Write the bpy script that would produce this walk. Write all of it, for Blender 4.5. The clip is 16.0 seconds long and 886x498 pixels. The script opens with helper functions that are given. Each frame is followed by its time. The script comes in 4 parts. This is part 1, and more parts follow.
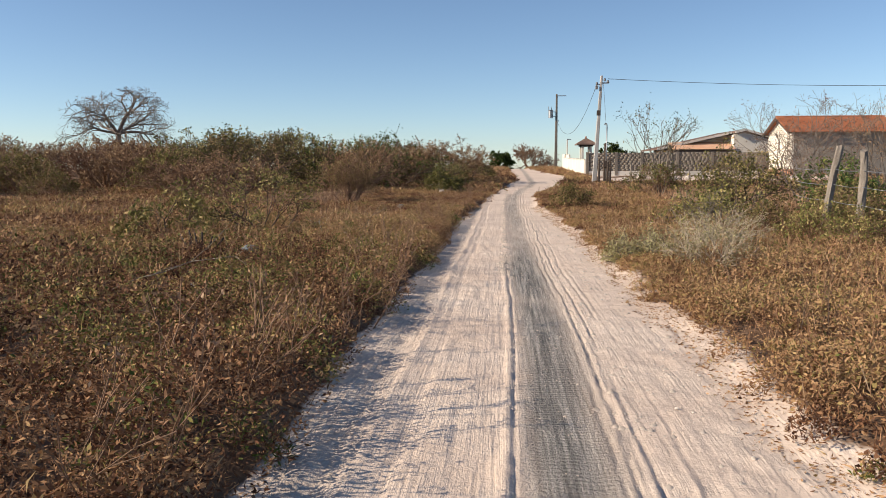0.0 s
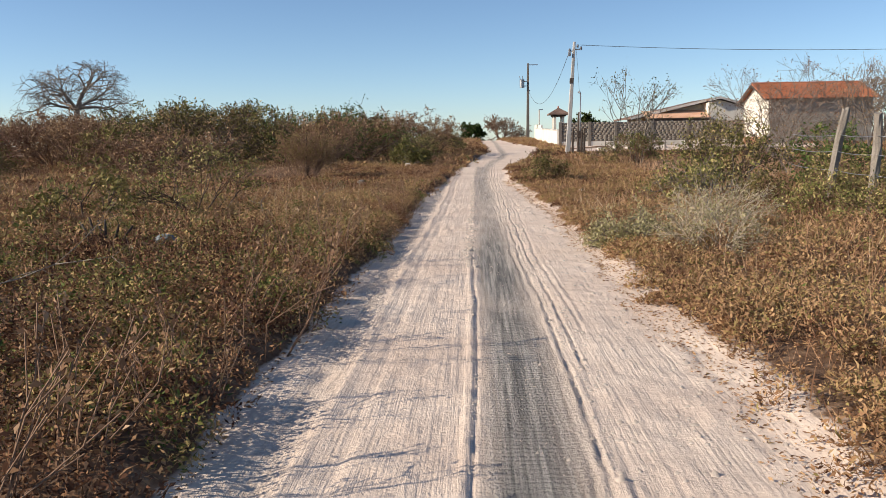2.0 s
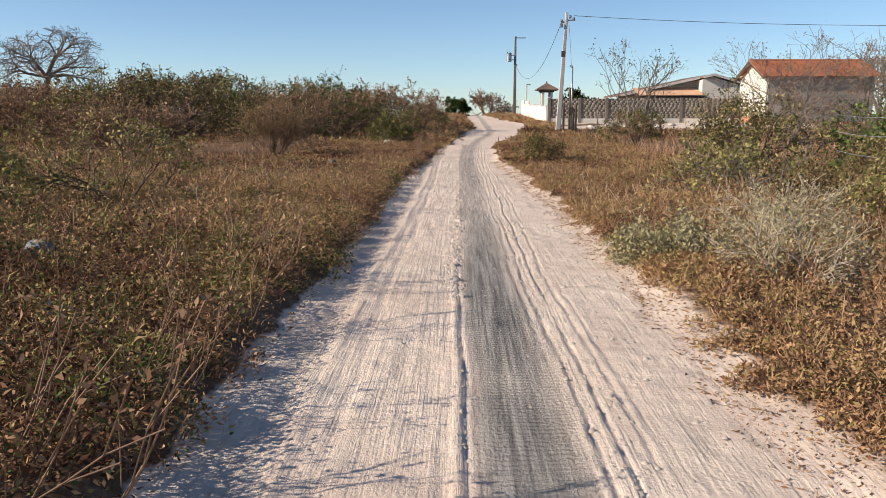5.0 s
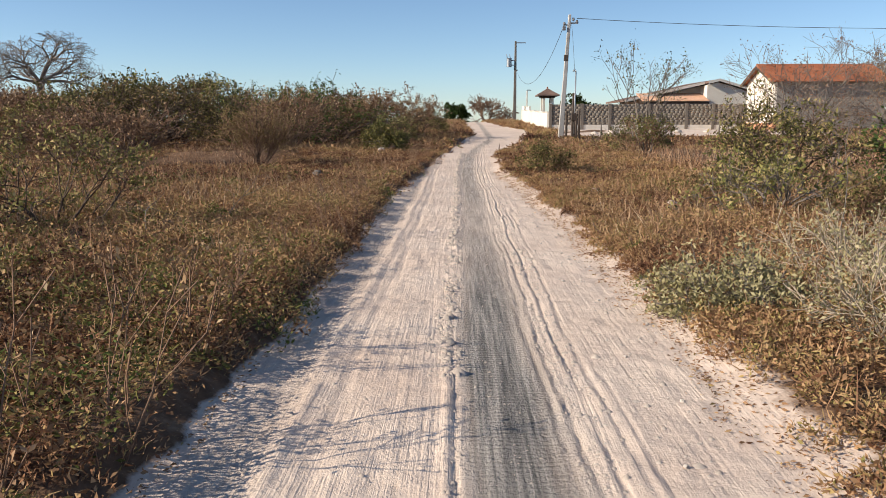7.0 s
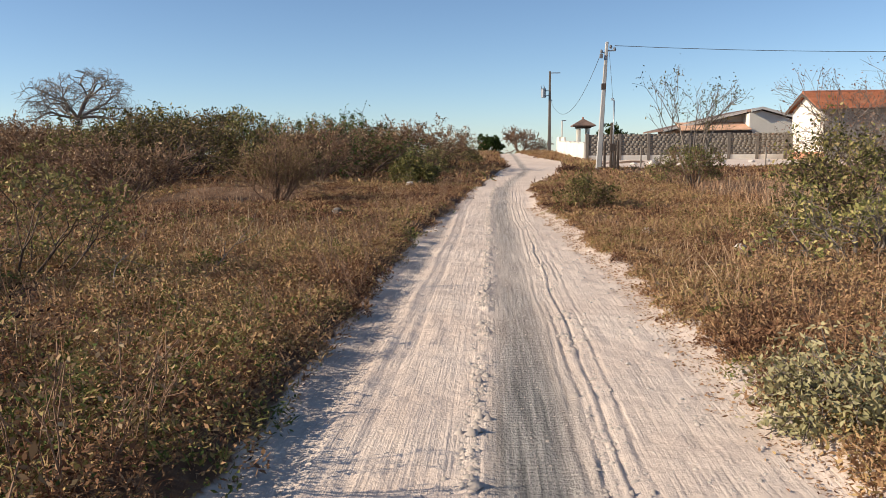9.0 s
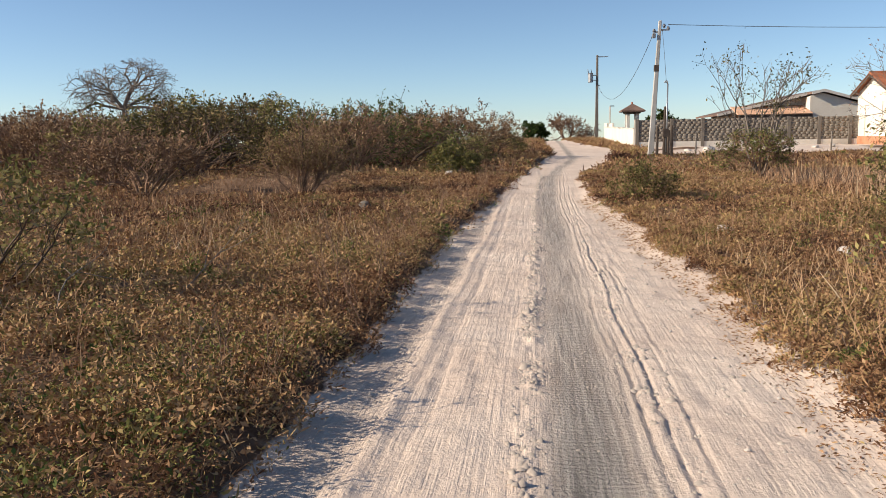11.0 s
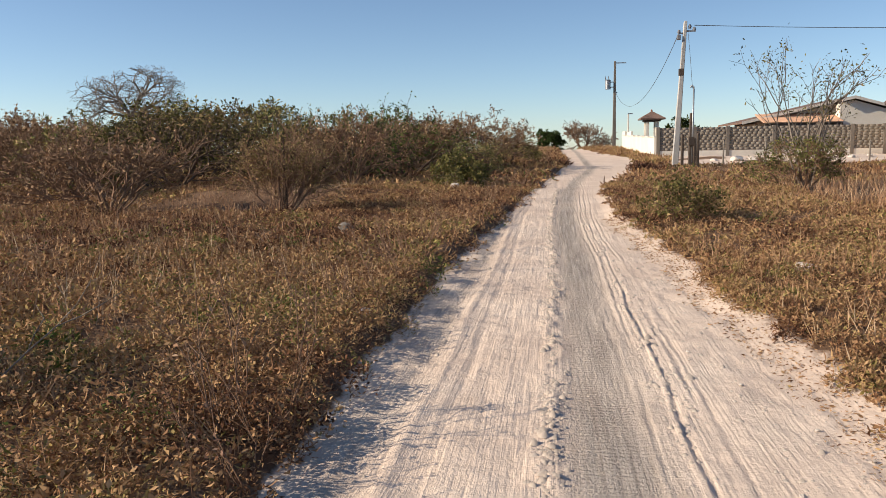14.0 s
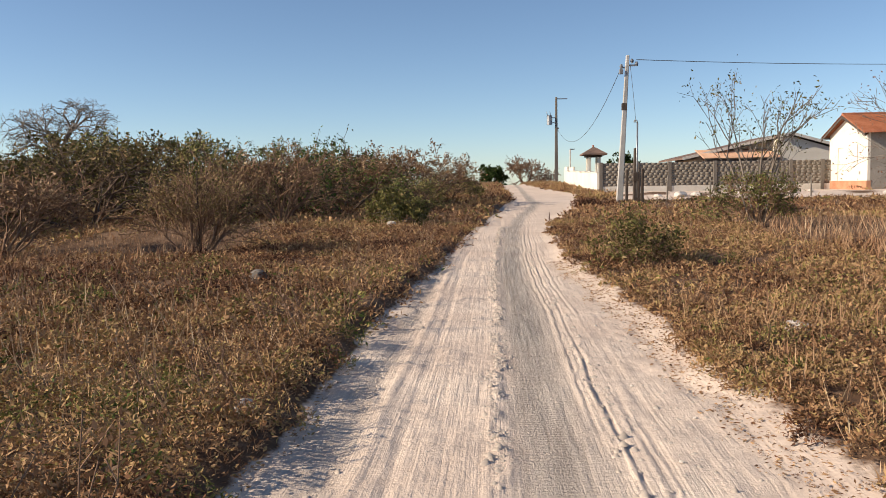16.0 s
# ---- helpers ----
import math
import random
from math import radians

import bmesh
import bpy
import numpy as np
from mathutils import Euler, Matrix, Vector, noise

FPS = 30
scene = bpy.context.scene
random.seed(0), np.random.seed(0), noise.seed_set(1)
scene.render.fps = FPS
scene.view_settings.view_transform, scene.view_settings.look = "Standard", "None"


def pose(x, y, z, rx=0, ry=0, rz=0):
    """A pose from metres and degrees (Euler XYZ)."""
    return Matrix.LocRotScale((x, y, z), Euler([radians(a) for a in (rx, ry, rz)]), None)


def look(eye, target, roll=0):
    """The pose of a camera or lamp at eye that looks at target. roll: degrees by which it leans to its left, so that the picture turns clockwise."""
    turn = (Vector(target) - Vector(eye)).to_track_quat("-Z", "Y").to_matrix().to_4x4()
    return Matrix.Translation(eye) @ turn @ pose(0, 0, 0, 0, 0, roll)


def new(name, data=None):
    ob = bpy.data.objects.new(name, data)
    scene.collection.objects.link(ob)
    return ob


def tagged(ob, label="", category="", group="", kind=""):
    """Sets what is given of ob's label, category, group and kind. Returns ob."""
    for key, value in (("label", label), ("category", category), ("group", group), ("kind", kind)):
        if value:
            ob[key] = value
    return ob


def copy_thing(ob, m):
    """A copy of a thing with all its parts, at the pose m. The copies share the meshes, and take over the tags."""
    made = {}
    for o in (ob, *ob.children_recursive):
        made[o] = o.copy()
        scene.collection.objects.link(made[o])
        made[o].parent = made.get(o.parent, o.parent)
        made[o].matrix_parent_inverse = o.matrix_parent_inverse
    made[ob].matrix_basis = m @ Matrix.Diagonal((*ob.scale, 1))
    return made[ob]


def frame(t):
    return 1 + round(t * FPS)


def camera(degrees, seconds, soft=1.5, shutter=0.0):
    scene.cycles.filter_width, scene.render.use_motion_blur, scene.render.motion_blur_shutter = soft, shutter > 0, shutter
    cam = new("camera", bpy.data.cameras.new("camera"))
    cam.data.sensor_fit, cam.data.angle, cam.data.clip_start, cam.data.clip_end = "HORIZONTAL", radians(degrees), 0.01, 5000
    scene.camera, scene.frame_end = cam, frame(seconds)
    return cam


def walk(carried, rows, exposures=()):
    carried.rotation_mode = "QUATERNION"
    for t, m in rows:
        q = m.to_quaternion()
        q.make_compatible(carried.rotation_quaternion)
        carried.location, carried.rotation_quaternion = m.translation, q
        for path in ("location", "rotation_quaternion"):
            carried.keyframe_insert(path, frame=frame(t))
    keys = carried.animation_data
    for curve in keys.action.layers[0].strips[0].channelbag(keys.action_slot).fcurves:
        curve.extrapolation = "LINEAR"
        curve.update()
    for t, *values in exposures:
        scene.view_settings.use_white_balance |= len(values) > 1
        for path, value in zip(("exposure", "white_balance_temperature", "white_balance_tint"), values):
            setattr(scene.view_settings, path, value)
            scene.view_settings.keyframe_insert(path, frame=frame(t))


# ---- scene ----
cam = camera(57.1, 16.0, 0.8)
METRES, EYE, TILT, LEAN, TURN = 16.0, 1.5, 0.0, 0.0, 4.2
ROWS = [
    (0.0, 0.0, 0.0, 0.0, -0.02, -5.71, 0.15),
    (0.5, 0.0039, 0.0319, 0.0003, -0.8, -5.59, 0.76),
    (1.0, 0.0109, 0.0656, 0.0006, -0.6, -6.63, 1.18),
    (1.5, 0.0121, 0.1019, -0.0006, -1.49, -7.32, -0.27),
    (2.0, 0.0169, 0.1319, -0.0023, -1.98, -7.63, 0.87),
    (2.5, 0.0199, 0.1609, -0.0013, -1.63, -7.55, 1.1),
    (3.0, 0.0195, 0.1929, 0.0, -3.4, -7.59, 0.44),
    (3.5, 0.0239, 0.2243, -0.0015, -4.29, -7.53, 0.74),
    (4.0, 0.022, 0.2547, -0.0027, -3.09, -8.67, 0.07),
    (6.5, 0.0371, 0.4126, 0.0009, -3.07, -9.57, 0.03),
    (7.0, 0.0391, 0.4431, -0.0006, -3.11, -8.96, 0.05),
    (7.5, 0.0426, 0.4743, -0.0006, -3.89, -8.2, -0.43),
    (8.0, 0.046, 0.5013, 0.0014, -2.08, -6.27, 0.34),
    (10.5, 0.056, 0.663, -0.0019, 0.64, -7.67, 0.8),
    (11.0, 0.0578, 0.6925, -0.0023, 2.36, -7.54, 0.99),
    (11.5, 0.0595, 0.7267, -0.0005, 1.14, -7.18, 0.47),
    (12.0, 0.0647, 0.7607, -0.0006, 0.75, -6.03, 1.52),
    (12.5, 0.0644, 0.7921, -0.0027, 2.48, -6.53, 1.78),
    (13.0, 0.0657, 0.822, -0.0018, 0.7, -7.35, 0.86),
    (13.5, 0.0697, 0.8507, -0.0004, 2.61, -6.4, 1.19),
    (14.0, 0.0688, 0.8812, -0.0019, 3.39, -6.93, 0.9),
    (14.5, 0.0705, 0.9073, -0.0011, 2.25, -7.16, 0.64),
    (15.0, 0.0727, 0.9354, 0.0005, 1.81, -5.86, 0.84),
    (15.5, 0.0718, 0.9665, -0.0003, 1.54, -5.32, 0.75),
    (16.0, 0.0772, 0.9935, -0.0013, -0.56, -4.53, 0.91),
]
walk(cam, [(t, pose(0, 0, EYE, TILT, LEAN, TURN) @ pose(METRES * x, METRES * y, METRES * z, 90 + pitch, roll, yaw)) for t, x, y, z, yaw, pitch, roll in ROWS],
     [(0.0, 0.43, 6680, 9), (2.5, 0.43, 6400, 8), (7.0, 0.43, 6420, 8), (10.5, 0.43, 6600, 8), (16.0, 0.43, 6800, 9)])

# ---- world, sun, exposure ----
SUN_EL, SUN_AZ = 26.5, 257.0          # elevation; compass angle of the sun, clockwise from +y
world = bpy.data.worlds.new("sky")
scene.world = world
world.use_nodes = True
wn, wl = world.node_tree.nodes, world.node_tree.links
sky = wn.new("ShaderNodeTexSky")
sky.sky_type = "NISHITA"
sky.sun_disc = False
sky.sun_elevation = radians(SUN_EL)
sky.sun_rotation = radians(SUN_AZ)
sky.air_density, sky.dust_density, sky.ozone_density = 0.72, 0.2, 2.8
wl.new(sky.outputs[0], wn["Background"].inputs[0])
wn["Background"].inputs[1].default_value = 0.102
sun_data = bpy.data.lights.new("sun", "SUN")
sun_data.energy, sun_data.angle, sun_data.color = 5.0, radians(0.55), (1.0, 0.86, 0.71)
sun = new("sun", sun_data)
az, el = radians(SUN_AZ), radians(SUN_EL)
sun_from = Vector((math.sin(az) * math.cos(el), math.cos(az) * math.cos(el), math.sin(el)))
sun.matrix_world = look(sun_from * 100, (0, 0, 0))

# ---- small numeric tools ----
rng = np.random.default_rng(7)


def lattice(ix, iy, seed):
    h = np.sin(ix * 127.1 + iy * 311.7 + seed * 74.7) * 43758.5453
    return h - np.floor(h)


def vnoise(x, y, size, seed=0):
    """Smooth value noise in 0..1 with cells of the given size."""
    x, y = np.asarray(x, float) / size, np.asarray(y, float) / size
    ix, iy = np.floor(x), np.floor(y)
    fx, fy = x - ix, y - iy
    fx, fy = fx * fx * (3 - 2 * fx), fy * fy * (3 - 2 * fy)
    a, b = lattice(ix, iy, seed), lattice(ix + 1, iy, seed)
    c, d = lattice(ix, iy + 1, seed), lattice(ix + 1, iy + 1, seed)
    return (a + (b - a) * fx) * (1 - fy) + (c + (d - c) * fx) * fy


def fnoise(x, y, size, seed=0):
    return 0.55 * vnoise(x, y, size, seed) + 0.3 * vnoise(x, y, size / 2.3, seed + 1) + 0.15 * vnoise(x, y, size / 5.1, seed + 2)


def smooth(a, b, v):
    s = np.clip((v - a) / (b - a), 0, 1)
    return s * s * (3 - 2 * s)


ROAD_Y = [-40, 4, 8, 12, 20, 27, 33, 39, 43, 50, 60, 74, 90, 109, 125, 260]
ROAD_L = [-1.4, -1.42, -1.45, -1.38, -1.42, -1.45, -1.08, -0.75, -0.5, -0.1, 0.5, 1.05, 0.6, 0.5, 0.4, 0.4]
ROAD_R = [1.75, 1.7, 1.6, 1.68, 1.75, 1.45, 1.22, 1.42, 1.6, 2.9, 4.6, 5.6, 4.3, 3.2, 2.8, 2.8]
RISE_Y = [-3000, -60, 0, 12, 20, 30, 37, 48, 58, 75, 110, 128, 220, 600, 3200]
RISE_Z = [-20, -0.4, 0.02, 0.0, -0.05, -0.02, 0.15, 0.25, 0.42, 0.7, 1.42, 1.25, -1.5, -8, -40]


def road_edges(y):
    y = np.asarray(y, float)
    wob = 0.10 + 0.16 * (fnoise(y, y * 0 + 3.3, 1.7, 5) - 0.5) + 0.10 * (vnoise(y, y * 0, 0.31, 9) - 0.5)
    wob2 = 0.30 * (fnoise(y, y * 0 + 8.3, 1.9, 15) - 0.5) + 0.16 * (vnoise(y, y * 0, 0.27, 19) - 0.5)
    return np.interp(y, ROAD_Y, ROAD_L) + wob, np.interp(y, ROAD_Y, ROAD_R) + wob2


def ridge(v, centre, half):
    return np.clip(1 - np.abs(v - centre) / half, 0, 1)


def track(x, y):
    """Distance to the right of the walked line, which wanders a little with the ruts."""
    bend = np.interp(y, [0, 33, 45, 60, 90], [0, 0, 0.4, 1.8, 2.0])
    return x - bend + 0.10 * (vnoise(y, y * 0, 4.3, 71) - 0.5) + 0.035 * (vnoise(y, y * 0, 0.9, 72) - 0.5)


def height(x, y):
    """Ground height: a field that rises gently ahead, and a worn sand track pressed into it."""
    x, y = np.asarray(x, float), np.asarray(y, float)
    rise = np.interp(y, RISE_Y, RISE_Z)
    left, right = road_edges(y)
    far = np.clip((np.abs(x) - 4) / 30, 0, 1)
    field = rise + 0.10 * (fnoise(x, y, 2.6, 31) - 0.5) + far * 0.7 * (fnoise(x, y, 14, 41) - 0.5)
    field = field + 0.03 * (x < left) + 0.03 * (vnoise(x, y, 0.35, 61) - 0.5)
    # hollows dug in the scrub beside the track
    hollow = np.exp(-(((x + 9.5) / 4.0) ** 2 + ((y - 35.0) / 2.2) ** 2)) + 0.7 * np.exp(-(((x + 15) / 3) ** 2 + ((y - 39) / 2) ** 2))
    field = field - 0.35 * hollow + 0.22 * np.exp(-(((x + 8.5) / 4.5) ** 2 + ((y - 38.6) / 1.3) ** 2))
    # spoil thrown up along the block wall
    field = field + 0.30 * np.exp(-((y - 66.5) / 3.5) ** 2) * smooth(6, 10, x) * (1 - smooth(40, 60, x)) * (0.4 + 0.9 * fnoise(x, y, 2.2, 77))
    near = np.clip(1.2 - np.abs(y - 20) / 60, 0.0, 1)
    w = track(x, y)
    road = rise - 0.10 + 0.025 * (fnoise(x, y, 0.9, 51) - 0.5)
    rut = smooth(0.08, 0.26, w) * (1 - smooth(0.5, 0.8, w))
    early = 1 - smooth(11, 15, y)
    clod = np.clip(vnoise(x, y, 0.075, 81) - 0.40, 0, 1) * ridge(w, 0.07, 0.11) * (1 - 0.8 * early)
    road = road - 0.016 * rut + 0.045 * clod - early * 0.011 * ridge(w, 0.11, 0.018) + early * 0.008 * ridge(w, 0.06, 0.04)
    for i, (c, deep, gap) in enumerate(((0.30, 0.008, 0.7), (0.42, 0.007, 0.8), (0.56, 0.008, 0.6), (0.66, 0.014, 0.45), (0.735, 0.022, 0.3), (0.79, 0.010, 0.5), (0.85, 0.024, 0.25), (0.97, 0.016, 0.45), (1.04, 0.012, 0.5), (1.2, 0.007, 0.7))):
        wob = 0.035 * (vnoise(y, y * 0 + i, 1.7, 200 + i) - 0.5) + 0.016 * (vnoise(y, y * 0 + i, 0.16, 220 + i) - 0.5)
        live = smooth(gap - 0.15, gap + 0.2, vnoise(y, y * 0 + i, 2.3, 240 + i)) * (0.5 + vnoise(x, y, 0.12, 260 + i))
        road = road - 0.42 * deep * live * ridge(w + wob, c, 0.02) + 0.30 * deep * live * ridge(w + wob, c - 0.035, 0.03) * (0.3 + 1.4 * vnoise(x, y, 0.09, 280 + i))
    road = road - 0.022 * ridge(w, -0.92, 0.14) * (0.2 + 1.3 * vnoise(x, y, 0.15, 83)) + 0.012 * ridge(w, -0.74, 0.06) - 0.010 * ridge(w, -0.55, 0.05)
    road = road + 0.006 * (vnoise(x, y * 0.12, 0.07, 84) - 0.5) * (0.3 + 1.4 * vnoise(x, y, 1.3, 89)) + 0.014 * (vnoise(x, y, 0.13, 85) - 0.5) * (1 - rut)
    road = road + 0.02 * smooth(1.1, 1.5, w) * (vnoise(x, y, 0.16, 90) - 0.4)
    road = road + 0.13 * np.exp(-((y - 40) / 2.5) ** 2) * near + 0.05 * np.sin(y * 0.55) * smooth(36, 44, y)
    bank_l = smooth(-0.10, 0.25, left - x)
    bank_r = smooth(-0.10, 0.55, x - right)
    blend = np.maximum(bank_l, bank_r)
    return road * (1 - blend) + field * blend


def sand_mask(x, y):
    left, right = road_edges(y)
    lit = 1 - np.maximum(smooth(-0.12, 0.10, left - x), smooth(-0.1, 0.75, x - right))
    # bare spoil by the block wall and where the track widens at the pole
    spoil = smooth(0.22, 0.45, fnoise(x, y, 2.4, 91)) * smooth(58.5, 61.5, y) * (1 - smooth(76, 78, y)) * smooth(5, 8, x) * (1 - smooth(23, 30, x))
    return np.maximum(lit, spoil)


def mesh_of(name, verts, faces, mat, smooth_faces=False, tone=None):
    """A mesh from arrays of vertices and of equal-sided faces."""
    me = bpy.data.meshes.new(name)
    verts, faces = np.asarray(verts, np.float32), np.asarray(faces, np.int32)
    n, k = faces.shape
    me.vertices.add(len(verts))
    me.vertices.foreach_set("co", verts.ravel())
    me.loops.add(n * k)
    me.loops.foreach_set("vertex_index", faces.ravel())
    me.polygons.add(n)
    me.polygons.foreach_set("loop_start", np.arange(0, n * k, k, dtype=np.int32))
    if smooth_faces:
        me.polygons.foreach_set("use_smooth", np.ones(n, bool))
    if tone is not None:
        at = me.attributes.new("tone", "FLOAT", "FACE")
        at.data.foreach_set("value", np.asarray(tone, np.float32))
    me.update(calc_edges=True)
    if mat:
        me.materials.append(mat)
    return me


def part(name, bm, material, parent, label=""):
    """One mesh object out of a bmesh, under a thing or a part."""
    me = bpy.data.meshes.new(name)
    bm.normal_update()
    bm.to_mesh(me)
    bm.free()
    me.materials.append(material)
    ob = new(name, me)
    ob.parent = parent
    if label:
        tagged(ob, label)
    return ob


def piece(name, me, parent, label=""):
    ob = new(name, me)
    ob.parent = parent
    if label:
        tagged(ob, label)
    return ob


def thing(name, label, category, at=(0, 0, 0), group="", kind="", turn=0):
    ob = new(name)
    ob.empty_display_size = 0.2
    ob.matrix_basis = pose(*at, 0, 0, turn)
    return tagged(ob, label, category, group, kind)


def box_into(bm, lo, hi, bevel=0.0):
    m = Matrix.Translation([(a + b) / 2 for a, b in zip(lo, hi)]) @ Matrix.Diagonal([b - a for a, b in zip(lo, hi)] + [1])
    got = bmesh.ops.create_cube(bm, size=1, matrix=m)
    if bevel:
        edges = {e for v in got["verts"] for e in v.link_edges}
        bmesh.ops.bevel(bm, geom=list(edges), offset=bevel, segments=1, affect="EDGES")
    return bm


def box(lo, hi, bevel=0.0):
    return box_into(bmesh.new(), lo, hi, bevel)


def prism(points, lo, hi, axis="y"):
    """A polygon of (a, z) drawn out along x or y between lo and hi."""
    bm = bmesh.new()
    rows = []
    for d in (lo, hi):
        rows.append([bm.verts.new((a, d, z) if axis == "y" else (d, a, z)) for a, z in points])
    n = len(points)
    bm.faces.new(rows[0])
    bm.faces.new(rows[1][::-1])
    for i in range(n):
        bm.faces.new((rows[0][i], rows[1][i], rows[1][(i + 1) % n], rows[0][(i + 1) % n]))
    bmesh.ops.recalc_face_normals(bm, faces=bm.faces)
    return bm


def tubes(segs, sides=4):
    """Tapered tubes for rows of x0 y0 z0 x1 y1 z1 r0 r1."""
    s = np.asarray(segs, float).reshape(-1, 8)
    p0, p1 = s[:, 0:3], s[:, 3:6]
    d = p1 - p0
    d = d / np.maximum(np.linalg.norm(d, axis=1, keepdims=True), 1e-9)
    ref = np.where(np.abs(d[:, 2:3]) < 0.9, np.array([[0, 0, 1.0]]), np.array([[1.0, 0, 0]]))
    a = np.cross(d, ref)
    a /= np.linalg.norm(a, axis=1, keepdims=True)
    b = np.cross(d, a)
    ring = []
    for p, r in ((p0, s[:, 6]), (p1, s[:, 7])):
        for i in range(sides):
            w = 2 * math.pi * i / sides
            ring.append(p + (a * math.cos(w) + b * math.sin(w)) * r[:, None])
    v = np.stack(ring, 1).reshape(-1, 3)
    off = np.arange(len(s))[:, None] * 2 * sides
    f = np.concatenate([off + np.array([[i, (i + 1) % sides, sides + (i + 1) % sides, sides + i]]) for i in range(sides)])
    if sides == 4:
        f = np.concatenate([f, off + np.array([[4, 5, 6, 7]]), off + np.array([[3, 2, 1, 0]])])
    return v, f


def leaves(at, along, length, width, g, curl=0.25):
    """One folded, pointed quad a leaf."""
    n = len(at)
    a = along / np.maximum(np.linalg.norm(along, axis=1, keepdims=True), 1e-9)
    r = g.normal(size=(n, 3))
    b = np.cross(a, r)
    b /= np.maximum(np.linalg.norm(b, axis=1, keepdims=True), 1e-9)
    c = np.cross(a, b)
    L, W = length[:, None], width[:, None]
    lift = c * (curl * L * g.uniform(-1, 1, (n, 1)))
    v = np.stack([at, at + a * L * 0.45 + b * W * 0.5 + lift, at + a * L, at + a * L * 0.5 - b * W * 0.5 + lift * 0.6], 1).reshape(-1, 3)
    return v, np.arange(n * 4).reshape(-1, 4)


def wire_segs(p, q, sag, r, n=24):
    p, q = np.array(p, float), np.array(q, float)
    t = np.linspace(0, 1, n + 1)[:, None]
    pts = p + (q - p) * t - np.array([[0, 0, 1.0]]) * sag * 4 * t * (1 - t)
    return np.concatenate([pts[:-1], pts[1:], np.full((n, 2), r)], 1)


# ---- materials ----
def material(name, rough=0.8, metal=0.0):
    m = bpy.data.materials.new(name)
    m.use_nodes = True
    n, l = m.node_tree.nodes, m.node_tree.links
    b = n["Principled BSDF"]
    b.inputs["Roughness"].default_value = rough
    b.inputs["Metallic"].default_value = metal
    b.inputs["Specular IOR Level"].default_value = 0.25
    return m, n, l, b


def ramp(n, stops):
    r = n.new("ShaderNodeValToRGB")
    e = r.color_ramp.elements
    while len(e) < len(stops):
        e.new(0.5)
    for k, (p, c) in zip(e, stops):
        k.position, k.color = p, (*c, 1)
    return r


def noise_tex(n, l, vec, scale, detail=4, rough=0.6):
    t = n.new("ShaderNodeTexNoise")
    t.inputs["Scale"].default_value, t.inputs["Detail"].default_value, t.inputs["Roughness"].default_value = scale, detail, rough
    if vec:
        l.new(vec, t.inputs["Vector"])
    return t


def maths(n, l, op, a, b=None):
    m = n.new("ShaderNodeMath")
    m.operation = op
    for i, v in enumerate((a, b)):
        if v is None:
            continue
        if isinstance(v, (int, float)):
            m.inputs[i].default_value = v
        else:
            l.new(v, m.inputs[i])
    return m.outputs[0]


def mixc(n, l, fac, a, b, mode="MIX"):
    m = n.new("ShaderNodeMix")
    m.data_type, m.blend_type = "RGBA", mode
    for sock, v in ((m.inputs["Factor"], fac), (m.inputs["A"], a), (m.inputs["B"], b)):
        if isinstance(v, (int, float)):
            sock.default_value = v
        elif isinstance(v, tuple):
            sock.default_value = (*v, 1)
        else:
            l.new(v, sock)
    return m.outputs["Result"]


def bumped(n, l, b, h, strength, dist):
    k = n.new("ShaderNodeBump")
    k.inputs["Strength"].default_value, k.inputs["Distance"].default_value = strength, dist
    l.new(h, k.inputs["Height"])
    l.new(k.outputs[0], b.inputs["Normal"])


def surface(name, dark, light, big=1.5, fine=30.0, rough=0.85, bump=0.4, dist=0.01, metal=0.0, spread=0.35):
    """A worn two-tone surface: large stains, fine grain and a little relief, varied from object to object."""
    m, n, l, b = material(name, rough, metal)
    tc = n.new("ShaderNodeTexCoord").outputs["Object"]
    n1, n2 = noise_tex(n, l, tc, big, 5), noise_tex(n, l, tc, fine, 5)
    f = maths(n, l, "ADD", maths(n, l, "MULTIPLY", n1.outputs[0], 0.65), maths(n, l, "MULTIPLY", n2.outputs[0], 0.35))
    r = ramp(n, [(0.5 - spread / 2, dark), (0.5 + spread / 2, light)])
    l.new(f, r.inputs[0])
    l.new(r.outputs[0], b.inputs["Base Color"])
    bumped(n, l, b, n2.outputs[0], bump, dist)
    return m


